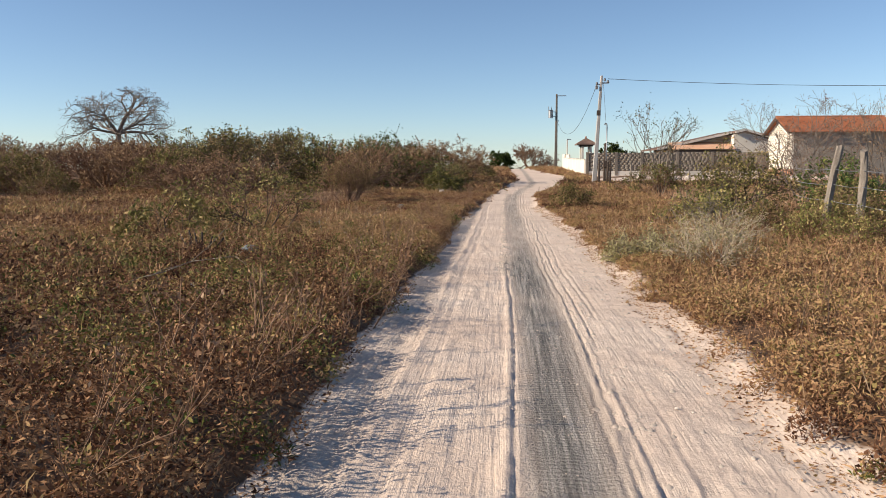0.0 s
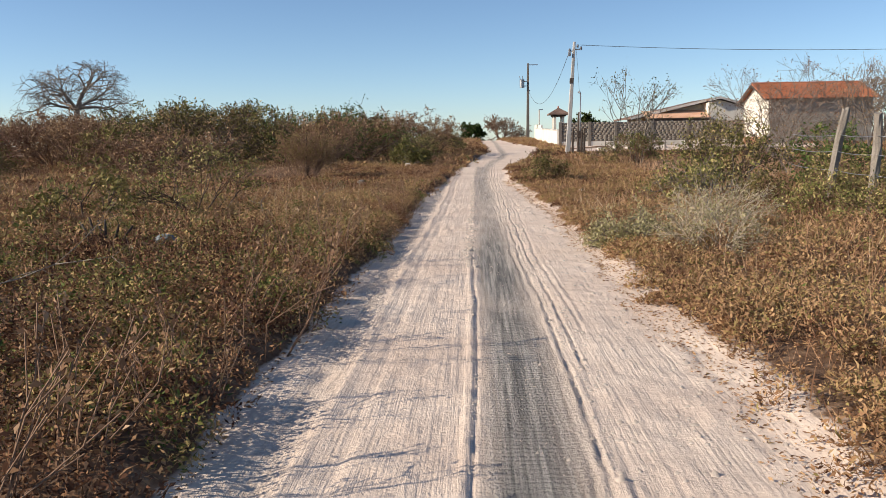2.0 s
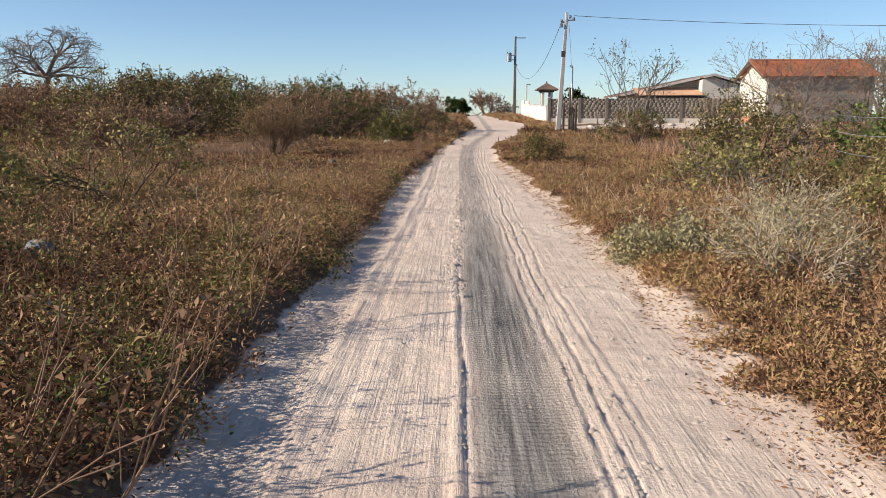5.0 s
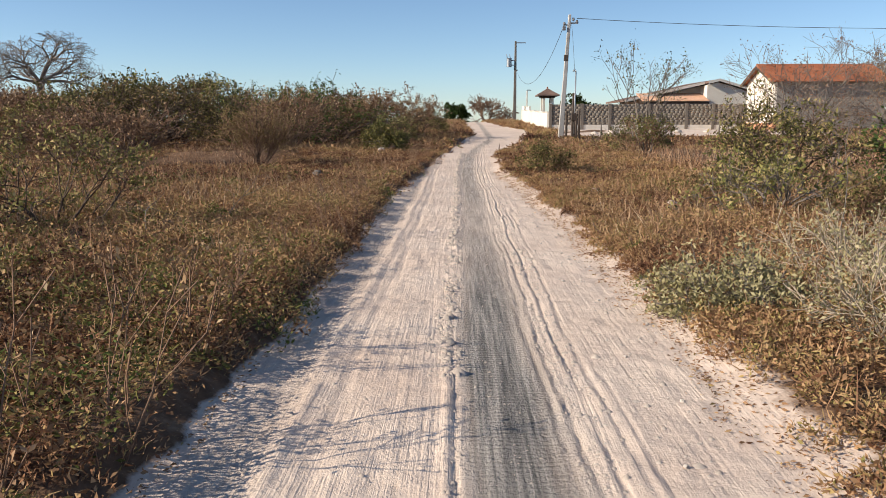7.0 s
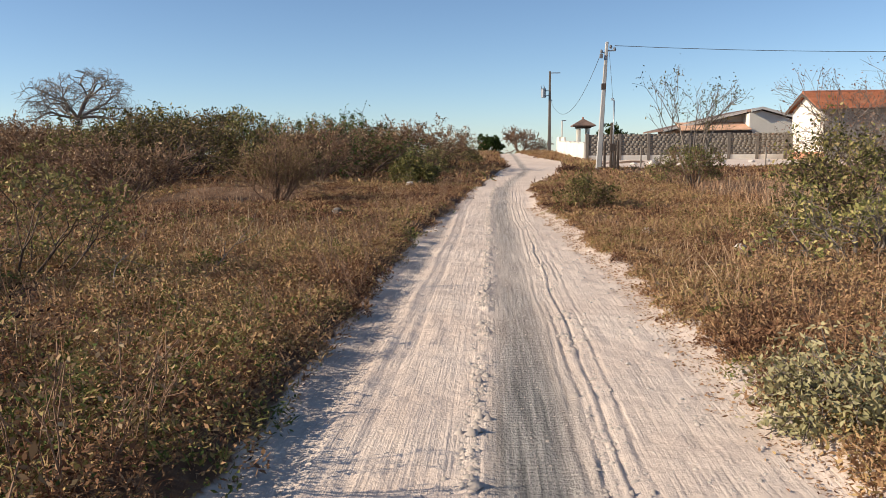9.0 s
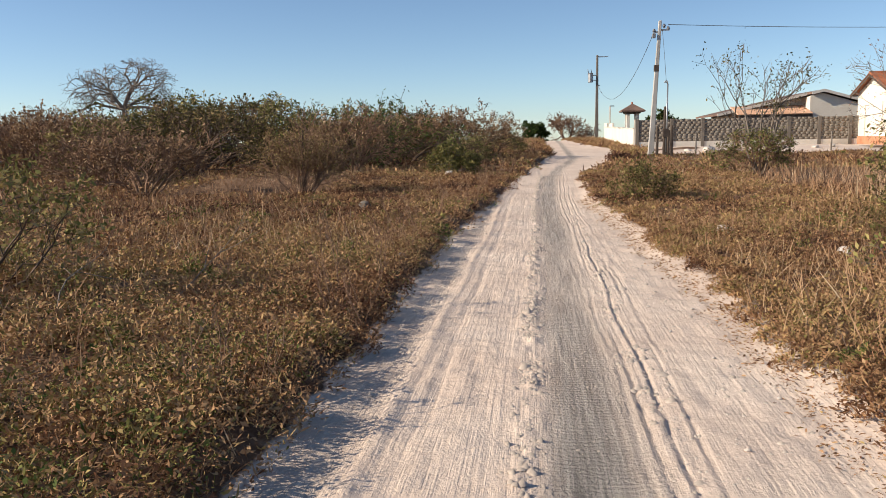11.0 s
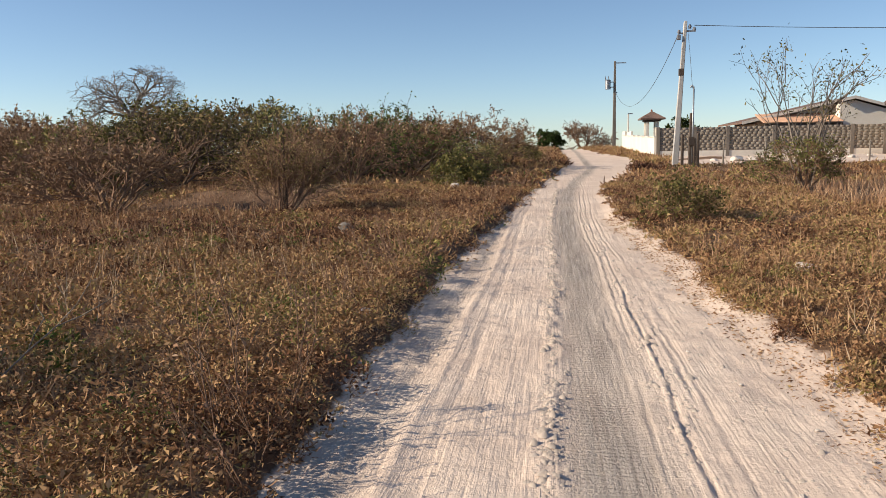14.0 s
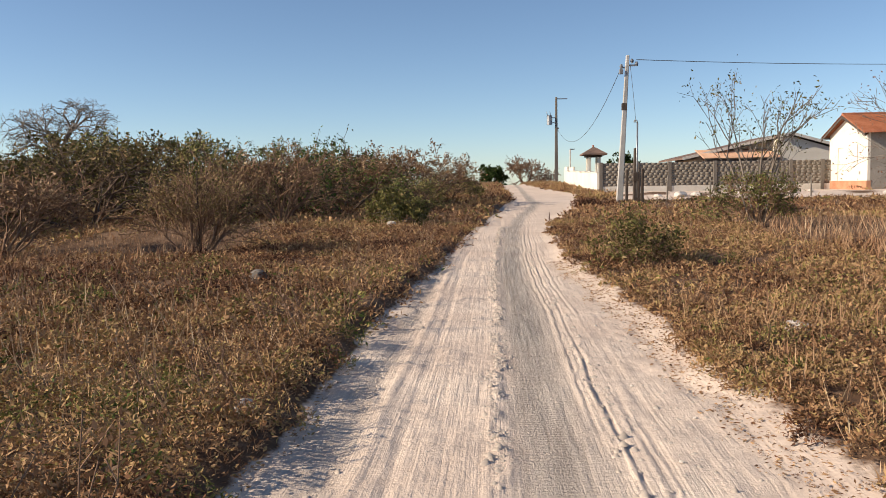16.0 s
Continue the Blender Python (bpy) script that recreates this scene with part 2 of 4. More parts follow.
def leaf_material(name, stops, rough=0.7, vary=0.6, through_light=0.12):
    """Leaves: each takes its tone from the plant and its own chance, with a little light let through."""
    m, n, l, b = material(name, rough)
    b.inputs["Specular IOR Level"].default_value = 0.06
    at = n.new("ShaderNodeAttribute")
    at.attribute_name = "tone"
    geo = n.new("ShaderNodeNewGeometry")
    f = maths(n, l, "ADD", at.outputs["Fac"], maths(n, l, "MULTIPLY", maths(n, l, "SUBTRACT", geo.outputs["Random Per Island"], 0.5), 0.22))
    r = ramp(n, stops)
    l.new(f, r.inputs[0])
    own = n.new("ShaderNodeObjectInfo")
    hs = n.new("ShaderNodeHueSaturation")
    l.new(r.outputs[0], hs.inputs["Color"])
    l.new(maths(n, l, "ADD", maths(n, l, "MULTIPLY", own.outputs["Random"], vary), 1.0 - vary / 2), hs.inputs["Value"])
    l.new(maths(n, l, "ADD", maths(n, l, "MULTIPLY", own.outputs["Random"], 0.06 * vary), 0.5 - 0.03 * vary), hs.inputs["Hue"])
    l.new(hs.outputs[0], b.inputs["Base Color"])
    tr = n.new("ShaderNodeBsdfTranslucent")
    l.new(hs.outputs[0], tr.inputs[0])
    mx = n.new("ShaderNodeMixShader")
    mx.inputs[0].default_value = through_light
    l.new(b.outputs[0], mx.inputs[1])
    l.new(tr.outputs[0], mx.inputs[2])
    l.new(mx.outputs[0], n["Material Output"].inputs[0])
    return m


def make_ground():
    m, n, l, b = material("sandy_ground", 0.95)
    b.inputs["Specular IOR Level"].default_value = 0.1
    tc = n.new("ShaderNodeTexCoord").outputs["Object"]
    at = n.new("ShaderNodeAttribute")
    at.attribute_name = "sand"
    rut = n.new("ShaderNodeAttribute")
    rut.attribute_name = "rut"
    grain, mid, big = noise_tex(n, l, tc, 90, 3, 0.7), noise_tex(n, l, tc, 9, 5), noise_tex(n, l, tc, 0.7, 5)
    mp = n.new("ShaderNodeMapping")
    mp.inputs["Scale"].default_value = (30, 0.7, 6)
    l.new(tc, mp.inputs["Vector"])
    streak = noise_tex(n, l, mp.outputs[0], 1.0, 4, 0.65)
    warm = ramp(n, [(0.3, (0.60, 0.475, 0.385)), (0.7, (0.72, 0.60, 0.495))])
    l.new(big.outputs[0], warm.inputs[0])
    # grey packed sand, darkened further to stand in for tiny grazing shadows
    packed_shade = ramp(n, [(0.32, (0.13, 0.125, 0.12)), (0.48, (0.24, 0.225, 0.205)), (0.66, (0.44, 0.40, 0.355))])
    l.new(streak.outputs[0], packed_shade.inputs[0])
    sandc = mixc(n, l, rut.outputs["Fac"], warm.outputs[0], packed_shade.outputs[0])
    dirt = ramp(n, [(0.30, (0.86, 0.845, 0.83)), (0.50, (1, 1, 1))])
    l.new(maths(n, l, "ADD", maths(n, l, "MULTIPLY", streak.outputs[0], 0.6), maths(n, l, "MULTIPLY", mid.outputs[0], 0.4)), dirt.inputs[0])
    sandc = mixc(n, l, 1.0, sandc, dirt.outputs[0], "MULTIPLY")
    soil = ramp(n, [(0.3, (0.07, 0.042, 0.028)), (0.5, (0.15, 0.09, 0.055)), (0.7, (0.28, 0.19, 0.125))])
    l.new(maths(n, l, "ADD", maths(n, l, "MULTIPLY", mid.outputs[0], 0.6), maths(n, l, "MULTIPLY", big.outputs[0], 0.4)), soil.inputs[0])
    edge = maths(n, l, "ADD", at.outputs["Fac"], maths(n, l, "MULTIPLY", maths(n, l, "SUBTRACT", mid.outputs[0], 0.5), 0.5))
    er = ramp(n, [(0.40, (0, 0, 0)), (0.62, (1, 1, 1))])
    l.new(edge, er.inputs[0])
    l.new(mixc(n, l, er.outputs[0], soil.outputs[0], sandc), b.inputs["Base Color"])
    calm = maths(n, l, "MULTIPLY", streak.outputs[0], maths(n, l, "ADD", maths(n, l, "MULTIPLY", big.outputs[0], 0.85), 0.05))
    # worn cross bars left by tyre treads in the packed rut
    tread = n.new("ShaderNodeTexWave")
    tread.wave_type, tread.bands_direction = "BANDS", "Y"
    for key, value in (("Scale", 6.0), ("Distortion", 2.4), ("Detail", 3.0), ("Detail Scale", 2.0)):
        tread.inputs[key].default_value = value
    l.new(tc, tread.inputs["Vector"])
    bars = maths(n, l, "MULTIPLY", maths(n, l, "MULTIPLY", tread.outputs["Fac"], rut.outputs["Fac"]), 0.3)
    rough_rut = maths(n, l, "MULTIPLY", noise_tex(n, l, tc, 42, 4, 0.7).outputs[0], maths(n, l, "ADD", maths(n, l, "MULTIPLY", rut.outputs["Fac"], 1.5), 0.35))
    h = maths(n, l, "ADD", maths(n, l, "ADD", calm, bars), maths(n, l, "ADD", maths(n, l, "MULTIPLY", mid.outputs[0], 0.8), rough_rut))
    bumped(n, l, b, h, 0.8, 0.025)
    return m


GROUND = make_ground()
WOOD_GREY = surface("weathered_wood", (0.12, 0.10, 0.08), (0.32, 0.28, 0.235), 3, 40, 0.9, 0.7, 0.01)
BARK_GREY = surface("grey_bark", (0.13, 0.105, 0.085), (0.27, 0.225, 0.19), 3, 30, 0.9, 0.5)
BARK_DARK = surface("dark_bark", (0.06, 0.042, 0.03), (0.16, 0.11, 0.08), 3, 30, 0.9, 0.5)
BARK_RED = surface("reddish_bark", (0.13, 0.08, 0.05), (0.30, 0.185, 0.12), 3, 30, 0.9, 0.5)
TWIG_PALE = surface("silvery_twig", (0.32, 0.255, 0.18), (0.55, 0.46, 0.35), 4, 30, 0.9, 0.3)
CONCRETE = surface("pole_concrete", (0.34, 0.325, 0.30), (0.55, 0.53, 0.50), 1.2, 25, 0.85, 0.3, 0.006)
BLOCKS = surface("grey_blocks", (0.13, 0.112, 0.092), (0.25, 0.22, 0.185), 1.2, 30, 0.95, 0.3, 0.004)
MORTAR = surface("grey_mortar", (0.13, 0.112, 0.094), (0.23, 0.20, 0.17), 0.5, 40, 0.95, 0.3, 0.004)
PLASTER = surface("old_white_plaster", (0.50, 0.46, 0.40), (0.72, 0.68, 0.61), 0.7, 12, 0.9, 0.3, 0.006)
WHITE = surface("white_paint", (0.68, 0.62, 0.52), (0.80, 0.75, 0.65), 0.5, 9, 0.85, 0.25, 0.005)
GREYWALL = surface("bare_render", (0.22, 0.195, 0.165), (0.38, 0.34, 0.29), 0.8, 10, 0.92, 0.5, 0.01)
BRICK = surface("brick_plinth", (0.38, 0.17, 0.095), (0.58, 0.30, 0.18), 1.5, 12, 0.9, 0.5, 0.01)
TILE = surface("clay_tile", (0.27, 0.085, 0.04), (0.48, 0.19, 0.10), 1.1, 8, 0.85, 0.4, 0.01)
TILE_PALE = surface("pale_clay_tile", (0.55, 0.30, 0.18), (0.74, 0.48, 0.33), 1.0, 8, 0.85, 0.4, 0.01)
TILE_OLD = surface("sooty_clay_tile", (0.09, 0.06, 0.05), (0.26, 0.17, 0.13), 1.0, 6, 0.9, 0.4, 0.01)
TIMBER = surface("dark_timber", (0.045, 0.033, 0.026), (0.13, 0.10, 0.08), 2, 25, 0.8, 0.4)
STEEL = surface("galvanised_steel", (0.25, 0.26, 0.27), (0.42, 0.43, 0.44), 3, 30, 0.45, 0.1, 0.002, 0.8)
CABLE = surface("black_cable", (0.05, 0.055, 0.06), (0.10, 0.105, 0.11), 3, 30, 0.6, 0.1, 0.001)
CERAMIC = surface("insulator_ceramic", (0.13, 0.13, 0.135), (0.26, 0.26, 0.27), 3, 20, 0.3, 0.05, 0.001)
CRUMB = surface("sand_crumb", (0.42, 0.355, 0.295), (0.62, 0.52, 0.43), 2, 30, 0.95, 0.4, 0.01)
STONE = surface("pale_stone", (0.42, 0.37, 0.32), (0.66, 0.60, 0.54), 4, 30, 0.9, 0.6, 0.02)
PLASTIC = surface("bleached_plastic", (0.10, 0.125, 0.14), (0.22, 0.25, 0.265), 6, 40, 0.5, 0.4, 0.01)
CHAR = surface("charred_wood", (0.02, 0.016, 0.013), (0.08, 0.062, 0.05), 8, 50, 0.9, 0.6)
HERB = leaf_material("dry_herb_leaf", [(0.0, (0.06, 0.032, 0.022)), (0.2, (0.165, 0.08, 0.046)), (0.42, (0.285, 0.165, 0.088)), (0.62, (0.44, 0.28, 0.15)), (0.76, (0.36, 0.27, 0.11)), (0.9, (0.17, 0.165, 0.05)), (1.0, (0.08, 0.11, 0.03))], vary=0.0)
STRAW = leaf_material("dry_straw", [(0.0, (0.16, 0.09, 0.055)), (0.35, (0.34, 0.19, 0.11)), (0.65, (0.46, 0.31, 0.19)), (1.0, (0.55, 0.44, 0.30))], vary=0.0)
LEAF_OLIVE = leaf_material("olive_leaf", [(0.0, (0.06, 0.06, 0.022)), (0.5, (0.14, 0.135, 0.045)), (0.8, (0.25, 0.21, 0.08)), (1.0, (0.42, 0.31, 0.15))])
LEAF_GREEN = leaf_material("green_leaf", [(0.0, (0.035, 0.055, 0.016)), (0.5, (0.075, 0.11, 0.03)), (0.85, (0.15, 0.17, 0.05)), (1.0, (0.30, 0.24, 0.11))])
LEAF_BROWN = leaf_material("brown_leaf", [(0.0, (0.09, 0.05, 0.03)), (0.5, (0.22, 0.13, 0.075)), (0.8, (0.34, 0.21, 0.125)), (1.0, (0.44, 0.31, 0.20))])
LEAF_PALE = leaf_material("pale_leaf", [(0.0, (0.26, 0.235, 0.11)), (0.5, (0.38, 0.335, 0.19)), (0.8, (0.46, 0.40, 0.25)), (1.0, (0.52, 0.46, 0.33))], vary=0.15)


# ---- the ground, one sheet, with the sand track pressed into it ----
def spread(lo, hi, step, reach_lo, reach_hi, factor=1.13):
    v = list(np.arange(lo, hi + step / 2, step))
    s = step
    while v[-1] < reach_hi:
        s *= factor
        v.append(v[-1] + s)
    s, head = step, [lo]
    while head[-1] > reach_lo:
        s *= factor
        head.append(head[-1] - s)
    return np.array(head[:0:-1] + v)


gx = spread(-1.9, 2.4, 0.03, -2500, 2500)
gx = np.sort(np.concatenate([gx, [v + 0.015 for v in gx if -0.1 < v < 1.15]]))
gy = spread(2.5, 30, 0.055, -600, 3000, 1.07)
GX, GY = np.meshgrid(gx, gy)
GZ = height(GX, GY)
SAND = sand_mask(GX, GY)
W = track(GX, GY)
# how grey the ruts are: packed sand plus small shadows painted as colour
RUT = smooth(0.08, 0.3, W) * (1 - smooth(0.42, 0.85, W)) * np.clip(0.45 + 0.8 * fnoise(GX * 0.5, GY, 2.5, 23), 0, 1) * (1.35 - 0.65 * smooth(12, 17, GY))
RUT = np.maximum(np.minimum(RUT, 1.0), 0.5 * smooth(-1.25, -1.0, W) * (1 - smooth(-0.95, -0.7, W)) * fnoise(GX, GY, 1.5, 24))
nx, ny = len(gx), len(gy)
gi = np.arange(nx * ny).reshape(ny, nx)
quads = np.stack([gi[:-1, :-1], gi[:-1, 1:], gi[1:, 1:], gi[1:, :-1]], -1).reshape(-1, 4)
gv = np.stack([GX, GY, GZ], -1).reshape(-1, 3)
cy = (gy[:-1, None] + gy[1:, None]) / 2 + 0 * gx[None, :-1]
cx = (gx[None, :-1] + gx[None, 1:]) / 2 + 0 * gy[:-1, None]
el_, er_ = road_edges(cy)
on_road = ((cx > el_) & (cx < er_ + 0.1) & (cy > -30) & (cy < 126)).reshape(-1)


def sheet(name, chosen, label, category):
    used = np.unique(quads[chosen])
    back = np.zeros(nx * ny, np.int32)
    back[used] = np.arange(len(used))
    me = mesh_of(name, gv[used], back[quads[chosen]], GROUND, True)
    for key, vals in (("sand", SAND), ("rut", RUT)):
        at = me.attributes.new(key, "FLOAT", "POINT")
        at.data.foreach_set("value", vals.reshape(-1)[used].astype(np.float32))
    return tagged(new(name, me), label, category, kind="structure")


sheet("ground", ~on_road, "dry reddish-brown earth of an overgrown field", "ground")
sheet("road", on_road, "pale sandy dirt track with tyre ruts", "dirt road")


# ---- roofs and buildings ----
def tiled_slope(name, x0, x1, y0, z0, y1, z1, mat, parent, pitch=0.21, thick=0.05, label="", courses=12):
    """A roof slope of half-round clay tiles: waves across x, with a lip at every course from the eave (y0, z0) to the ridge (y1, z1)."""
    n = max(2, int((x1 - x0) / pitch)) * 6
    xs = np.linspace(x0, x1, n + 1)
    ts = np.repeat(np.linspace(0, 1, courses + 1), 2)[1:-1]
    lip = np.tile([0.03, 0.0], courses)
    X, T = np.meshgrid(xs, ts)
    wave = 0.045 * np.abs(np.sin((X - x0) / pitch * math.pi)) + 0.02 * (vnoise(X, T * 5, 0.4, 3) - 0.5)
    Z = z0 + (z1 - z0) * T + wave + lip[:, None]
    Y = y0 + (y1 - y0) * T
    top = np.stack([X, Y, Z], -1).reshape(-1, 3)
    k = len(top)
    low = top.copy()
    low[:, 2] -= thick
    idx = np.arange(k).reshape(len(ts), n + 1)
    q = np.stack([idx[:-1, :-1], idx[:-1, 1:], idx[1:, 1:], idx[1:, :-1]], -1).reshape(-1, 4)
    rim = np.concatenate([idx[0], idx[1:, -1], idx[-1, ::-1][1:], idx[::-1, 0][1:]])
    side = np.stack([rim[:-1], rim[:-1] + k, rim[1:] + k, rim[1:]], -1)
    return piece(name, mesh_of(name, np.concatenate([top, low]), np.concatenate([q, q[:, ::-1] + k, side]), mat), parent, label)


def build_shed():
    """White gable towards the track; long side of bare render; orange tile roof."""
    root = thing("storage_building", "small white gabled building with orange clay tile roof beside the field", "building", (23.9, 70.0, 0.5))
    L, D, E, A = 8.3, 6.0, 3.95, 5.1
    # gable wall with the door opening cut through it
    door_y, door_w, door_h = 4.15, 0.9, 2.25
    outline = [(0, 0.8), (door_y - door_w / 2, 0.8), (door_y - door_w / 2, 0.8 + door_h), (door_y + door_w / 2, 0.8 + door_h), (door_y + door_w / 2, 0.8), (D, 0.8), (D, E), (D / 2, A), (0, E)]
    part("wall", prism(outline, 0.0, 0.18, "x"), WHITE, root, "sunlit white painted gable wall")
    part("wall", box((0.18, 0.003, 0), (L - 0.18, 0.18, E)), GREYWALL, root, "unpainted grey rendered side wall")
    part("wall", box((0.18, D - 0.18, 0), (L - 0.18, D - 0.003, E)), GREYWALL, root)
    part("wall", prism([(0, 0.0), (D, 0.0), (D, E), (D / 2, A), (0, E)], L - 0.18, L, "x"), GREYWALL, root)
    part("plinth", box((-0.06, -0.02, -0.4), (0.22, D + 0.02, 0.797), 0.01), BRICK, root, "exposed orange brick plinth")
    d = part("door", box((0.07, door_y - door_w / 2 + 0.004, 0.801), (0.11, door_y + door_w / 2 - 0.004, 0.797 + door_h)), WHITE, root, "white metal door")
    part("handle", box((0.03, door_y - 0.38, 1.8), (0.068, door_y - 0.34, 1.95), 0.006), STEEL, d)
    for y, z, w, h in ((1.45, 1.9, 0.10, 1.3), (1.0, 1.2, 0.25, 0.2)):
        part("plaster_patch", box((-0.006, y, z), (-0.001, y + w, z + h)), GREYWALL, root, "grey patch of missing paint")
    tiled_slope("roof", -0.45, L + 0.35, -0.5, E - 0.12, D / 2, A + 0.14, TILE, root, label="orange clay tile roof slope")
    tiled_slope("roof", -0.45, L + 0.35, D + 0.5, E - 0.12, D / 2, A + 0.14, TILE, root)
    for sgn in (0, 1):
        ye = -0.5 if sgn == 0 else D + 0.5
        part("bargeboard", prism([(ye, E - 0.34), (ye, E - 0.18), (D / 2, A + 0.07), (D / 2, A - 0.09)], -0.42, -0.37, "x"), TIMBER, root, "dark timber verge board")
    for y in (0.0, D / 2, D):
        z = E - 0.07 if y != D / 2 else A - 0.1
        part("purlin", box((-0.38, y - 0.05, z - 0.15), (0.0, y + 0.05, z - 0.03)), TIMBER, root)
    caps = bmesh.new()
    for i in range(int((L + 0.8) / 0.36)):
        x = -0.42 + 0.36 * i
        bmesh.ops.create_cone(caps, cap_ends=True, segments=8, radius1=0.12, radius2=0.10, depth=0.40, matrix=Matrix.Translation((x + 0.2, D / 2, A + 0.16)) @ Matrix.Rotation(radians(90), 4, "Y"))
    part("ridge_cap", caps, TILE, root)
    return root


def build_house():
    """Low house beyond the block wall: wide shallow gable, tiled porch in front."""
    root = thing("house", "low white house with wide shallow tiled roof behind a wall", "house", (0, 87.5, 0.9))
    # gable profile in (x, z)
    l, a, r = (15.9, 2.35), (24.4, 4.25), (29.6, 2.75)
    part("wall", prism([(17.3, -0.4), (23.4, -0.4), (23.4, 3.85), (17.3, 2.5)], 0.0, 0.2), PLASTER, root, "shaded cream gable wall")
    part("wall", prism([(23.4, -0.4), (28.8, -0.4), (28.8, 2.80), (24.4, 4.12), (23.4, 3.9)], -2.2, -1.98), WHITE, root, "white gable wall")
    part("wall", box((23.4, -1.98, -0.4), (23.6, 8, 3.85)), WHITE, root)
    part("wall", box((17.3, 0.2, -0.4), (17.5, 8, 2.4)), WHITE, root)
    part("wall", box((28.6, -1.98, -0.4), (28.8, 8, 2.7)), WHITE, root)
    part("wall", prism([(17.3, -0.4), (28.8, -0.4), (28.8, 2.80), (24.4, 4.12), (17.3, 2.5)], 8.0, 8.2), WHITE, root)
    for p, q, f0 in ((l, (23.4, 4.02), -1.3), ((23.4, 4.02), a, -2.6), (a, r, -2.6)):
        part("roof", prism([(p[0], p[1]), (q[0], q[1]), (q[0], q[1] + 0.16), (p[0], p[1] + 0.16)], f0, 8.8), TILE_OLD, root, "weathered dark tile roof slope")
        part("roof_edge", prism([(p[0], p[1] - 0.05), (q[0], q[1] - 0.05), (q[0], q[1] + 0.19), (p[0], p[1] + 0.19)], f0 - 0.06, f0 - 0.003), PLASTER, root, "pale mortared verge of the roof")
    tiled_slope("porch_roof", 17.2, 23.38, -3.2, 2.35, 0.0, 3.15, TILE_PALE, root, label="pale orange tile porch roof", courses=8)
    part("porch_beam", box((17.3, -3.1, 2.08), (23.38, -2.95, 2.30), 0.01), TIMBER, root, "dark timber eave beam")
    for x in (17.5, 19.6, 21.7, 23.2):
        part("porch_post", box((x - 0.1, -3.12, -0.4), (x + 0.1, -2.92, 2.08), 0.02), WHITE, root)
    part("eave", prism([(28.8, 1.3), (29.9, 1.3), (29.9, 2.6), (28.8, 2.9)], 0.5, 6), TIMBER, root, "dark covered bay at the side")
    for x in (18.3, 20.4):
        w = part("window", box((x, -0.045, 0.9), (x + 0.9, -0.003, 1.9)), TIMBER, root, "dark closed wooden shutter window")
        part("sill", box((x - 0.06, -0.12, 0.82), (x + 0.96, -0.003, 0.9), 0.01), PLASTER, w)
    return root


def build_block_wall():
    """Unrendered block wall on a plastered base, with piers, running away from the track."""
    root = thing("boundary_wall", "grey unrendered block wall on whitewashed base", "wall", (7.6, 75.7, 0.42))
    L, H, B = 26.0, 2.42, 0.72
    part("core", box((0.28, 0.0095, B), (L, 0.15, H - 0.04)), MORTAR, root)
    part("base", box((0.28, 0.0, -0.5), (L, 0.2, B), 0.01), PLASTER, root, "stained whitewashed wall base")
    v, f = [], []
    g = np.random.default_rng(3)
    z, row = B + 0.01, 0
    cube = np.array([[0, 0, 0], [1, 0, 0], [1, 1, 0], [0, 1, 0], [0, 0, 1], [1, 0, 1], [1, 1, 1], [0, 1, 1]], float)
    cf = np.array([[0, 3, 2, 1], [4, 5, 6, 7], [0, 1, 5, 4], [1, 2, 6, 5], [2, 3, 7, 6], [3, 0, 4, 7]])
    while z < H - 0.06:
        h = 0.185
        x = 0.3 - (row % 2) * 0.2
        while x < L - 0.1:
            w = g.uniform(0.32, 0.42)
            lo = np.array([max(x, 0.29), 0.0083 - g.uniform(0, 0.0008), z + g.uniform(0, 0.005)])
            hi = np.array([min(x + w - g.uniform(0.006, 0.014), L), 0.16, z + h - g.uniform(0.004, 0.011)])
            if hi[0] > lo[0] + 0.05:
                f.append(cf + 8 * len(v))
                v.append(lo + cube * (hi - lo) + g.normal(0, 1, (8, 3)) * np.array([0.005, 0.0002, 0.004]))
            x += w
        z += h
        row += 1
    blocks = piece("blocks", mesh_of("blocks", np.concatenate(v), np.concatenate(f), BLOCKS), root, "rough grey masonry blocks")
    tagged(blocks, kind="stuff")
    for i, x in enumerate((0.0, 2.6, 4.9, 8.1, 11.2, 13.4, 15.6, 18.6, 21.6, 24.6)):
        part("pier", box((x, -0.045, -0.45), (x + 0.26, 0.22, H + 0.03), 0.015), MORTAR, root)
    return root


def build_white_wall():
    """Whitewashed wall that follows the track up the slope in stepped panels."""
    root = thing("garden_wall", "sunlit whitewashed wall with coping along the track", "wall", (7.45, 75.7, 0.5))
    n = 7
    step = 28.0 / n
    for i in range(n):
        z = 0.08 * i + 0.04
        part("panel", box((0, i * step + 0.002, -0.6 + z), (0.18, (i + 1) * step - 0.002, 1.62 + z), 0.008), WHITE, root)
        part("coping", box((-0.04, i * step + 0.004, 1.622 + z), (0.22, (i + 1) * step - 0.004, 1.70 + z), 0.012), PLASTER, root)
    # raised end panels round the gateway
    part("gate_panel", box((-0.003, 18.0, 1.8), (0.183, 22.0, 2.45), 0.01), WHITE, root)
    part("gate_panel", box((-0.003, 24.5, 1.9), (0.183, 27.6, 2.6), 0.01), WHITE, root)
    return root


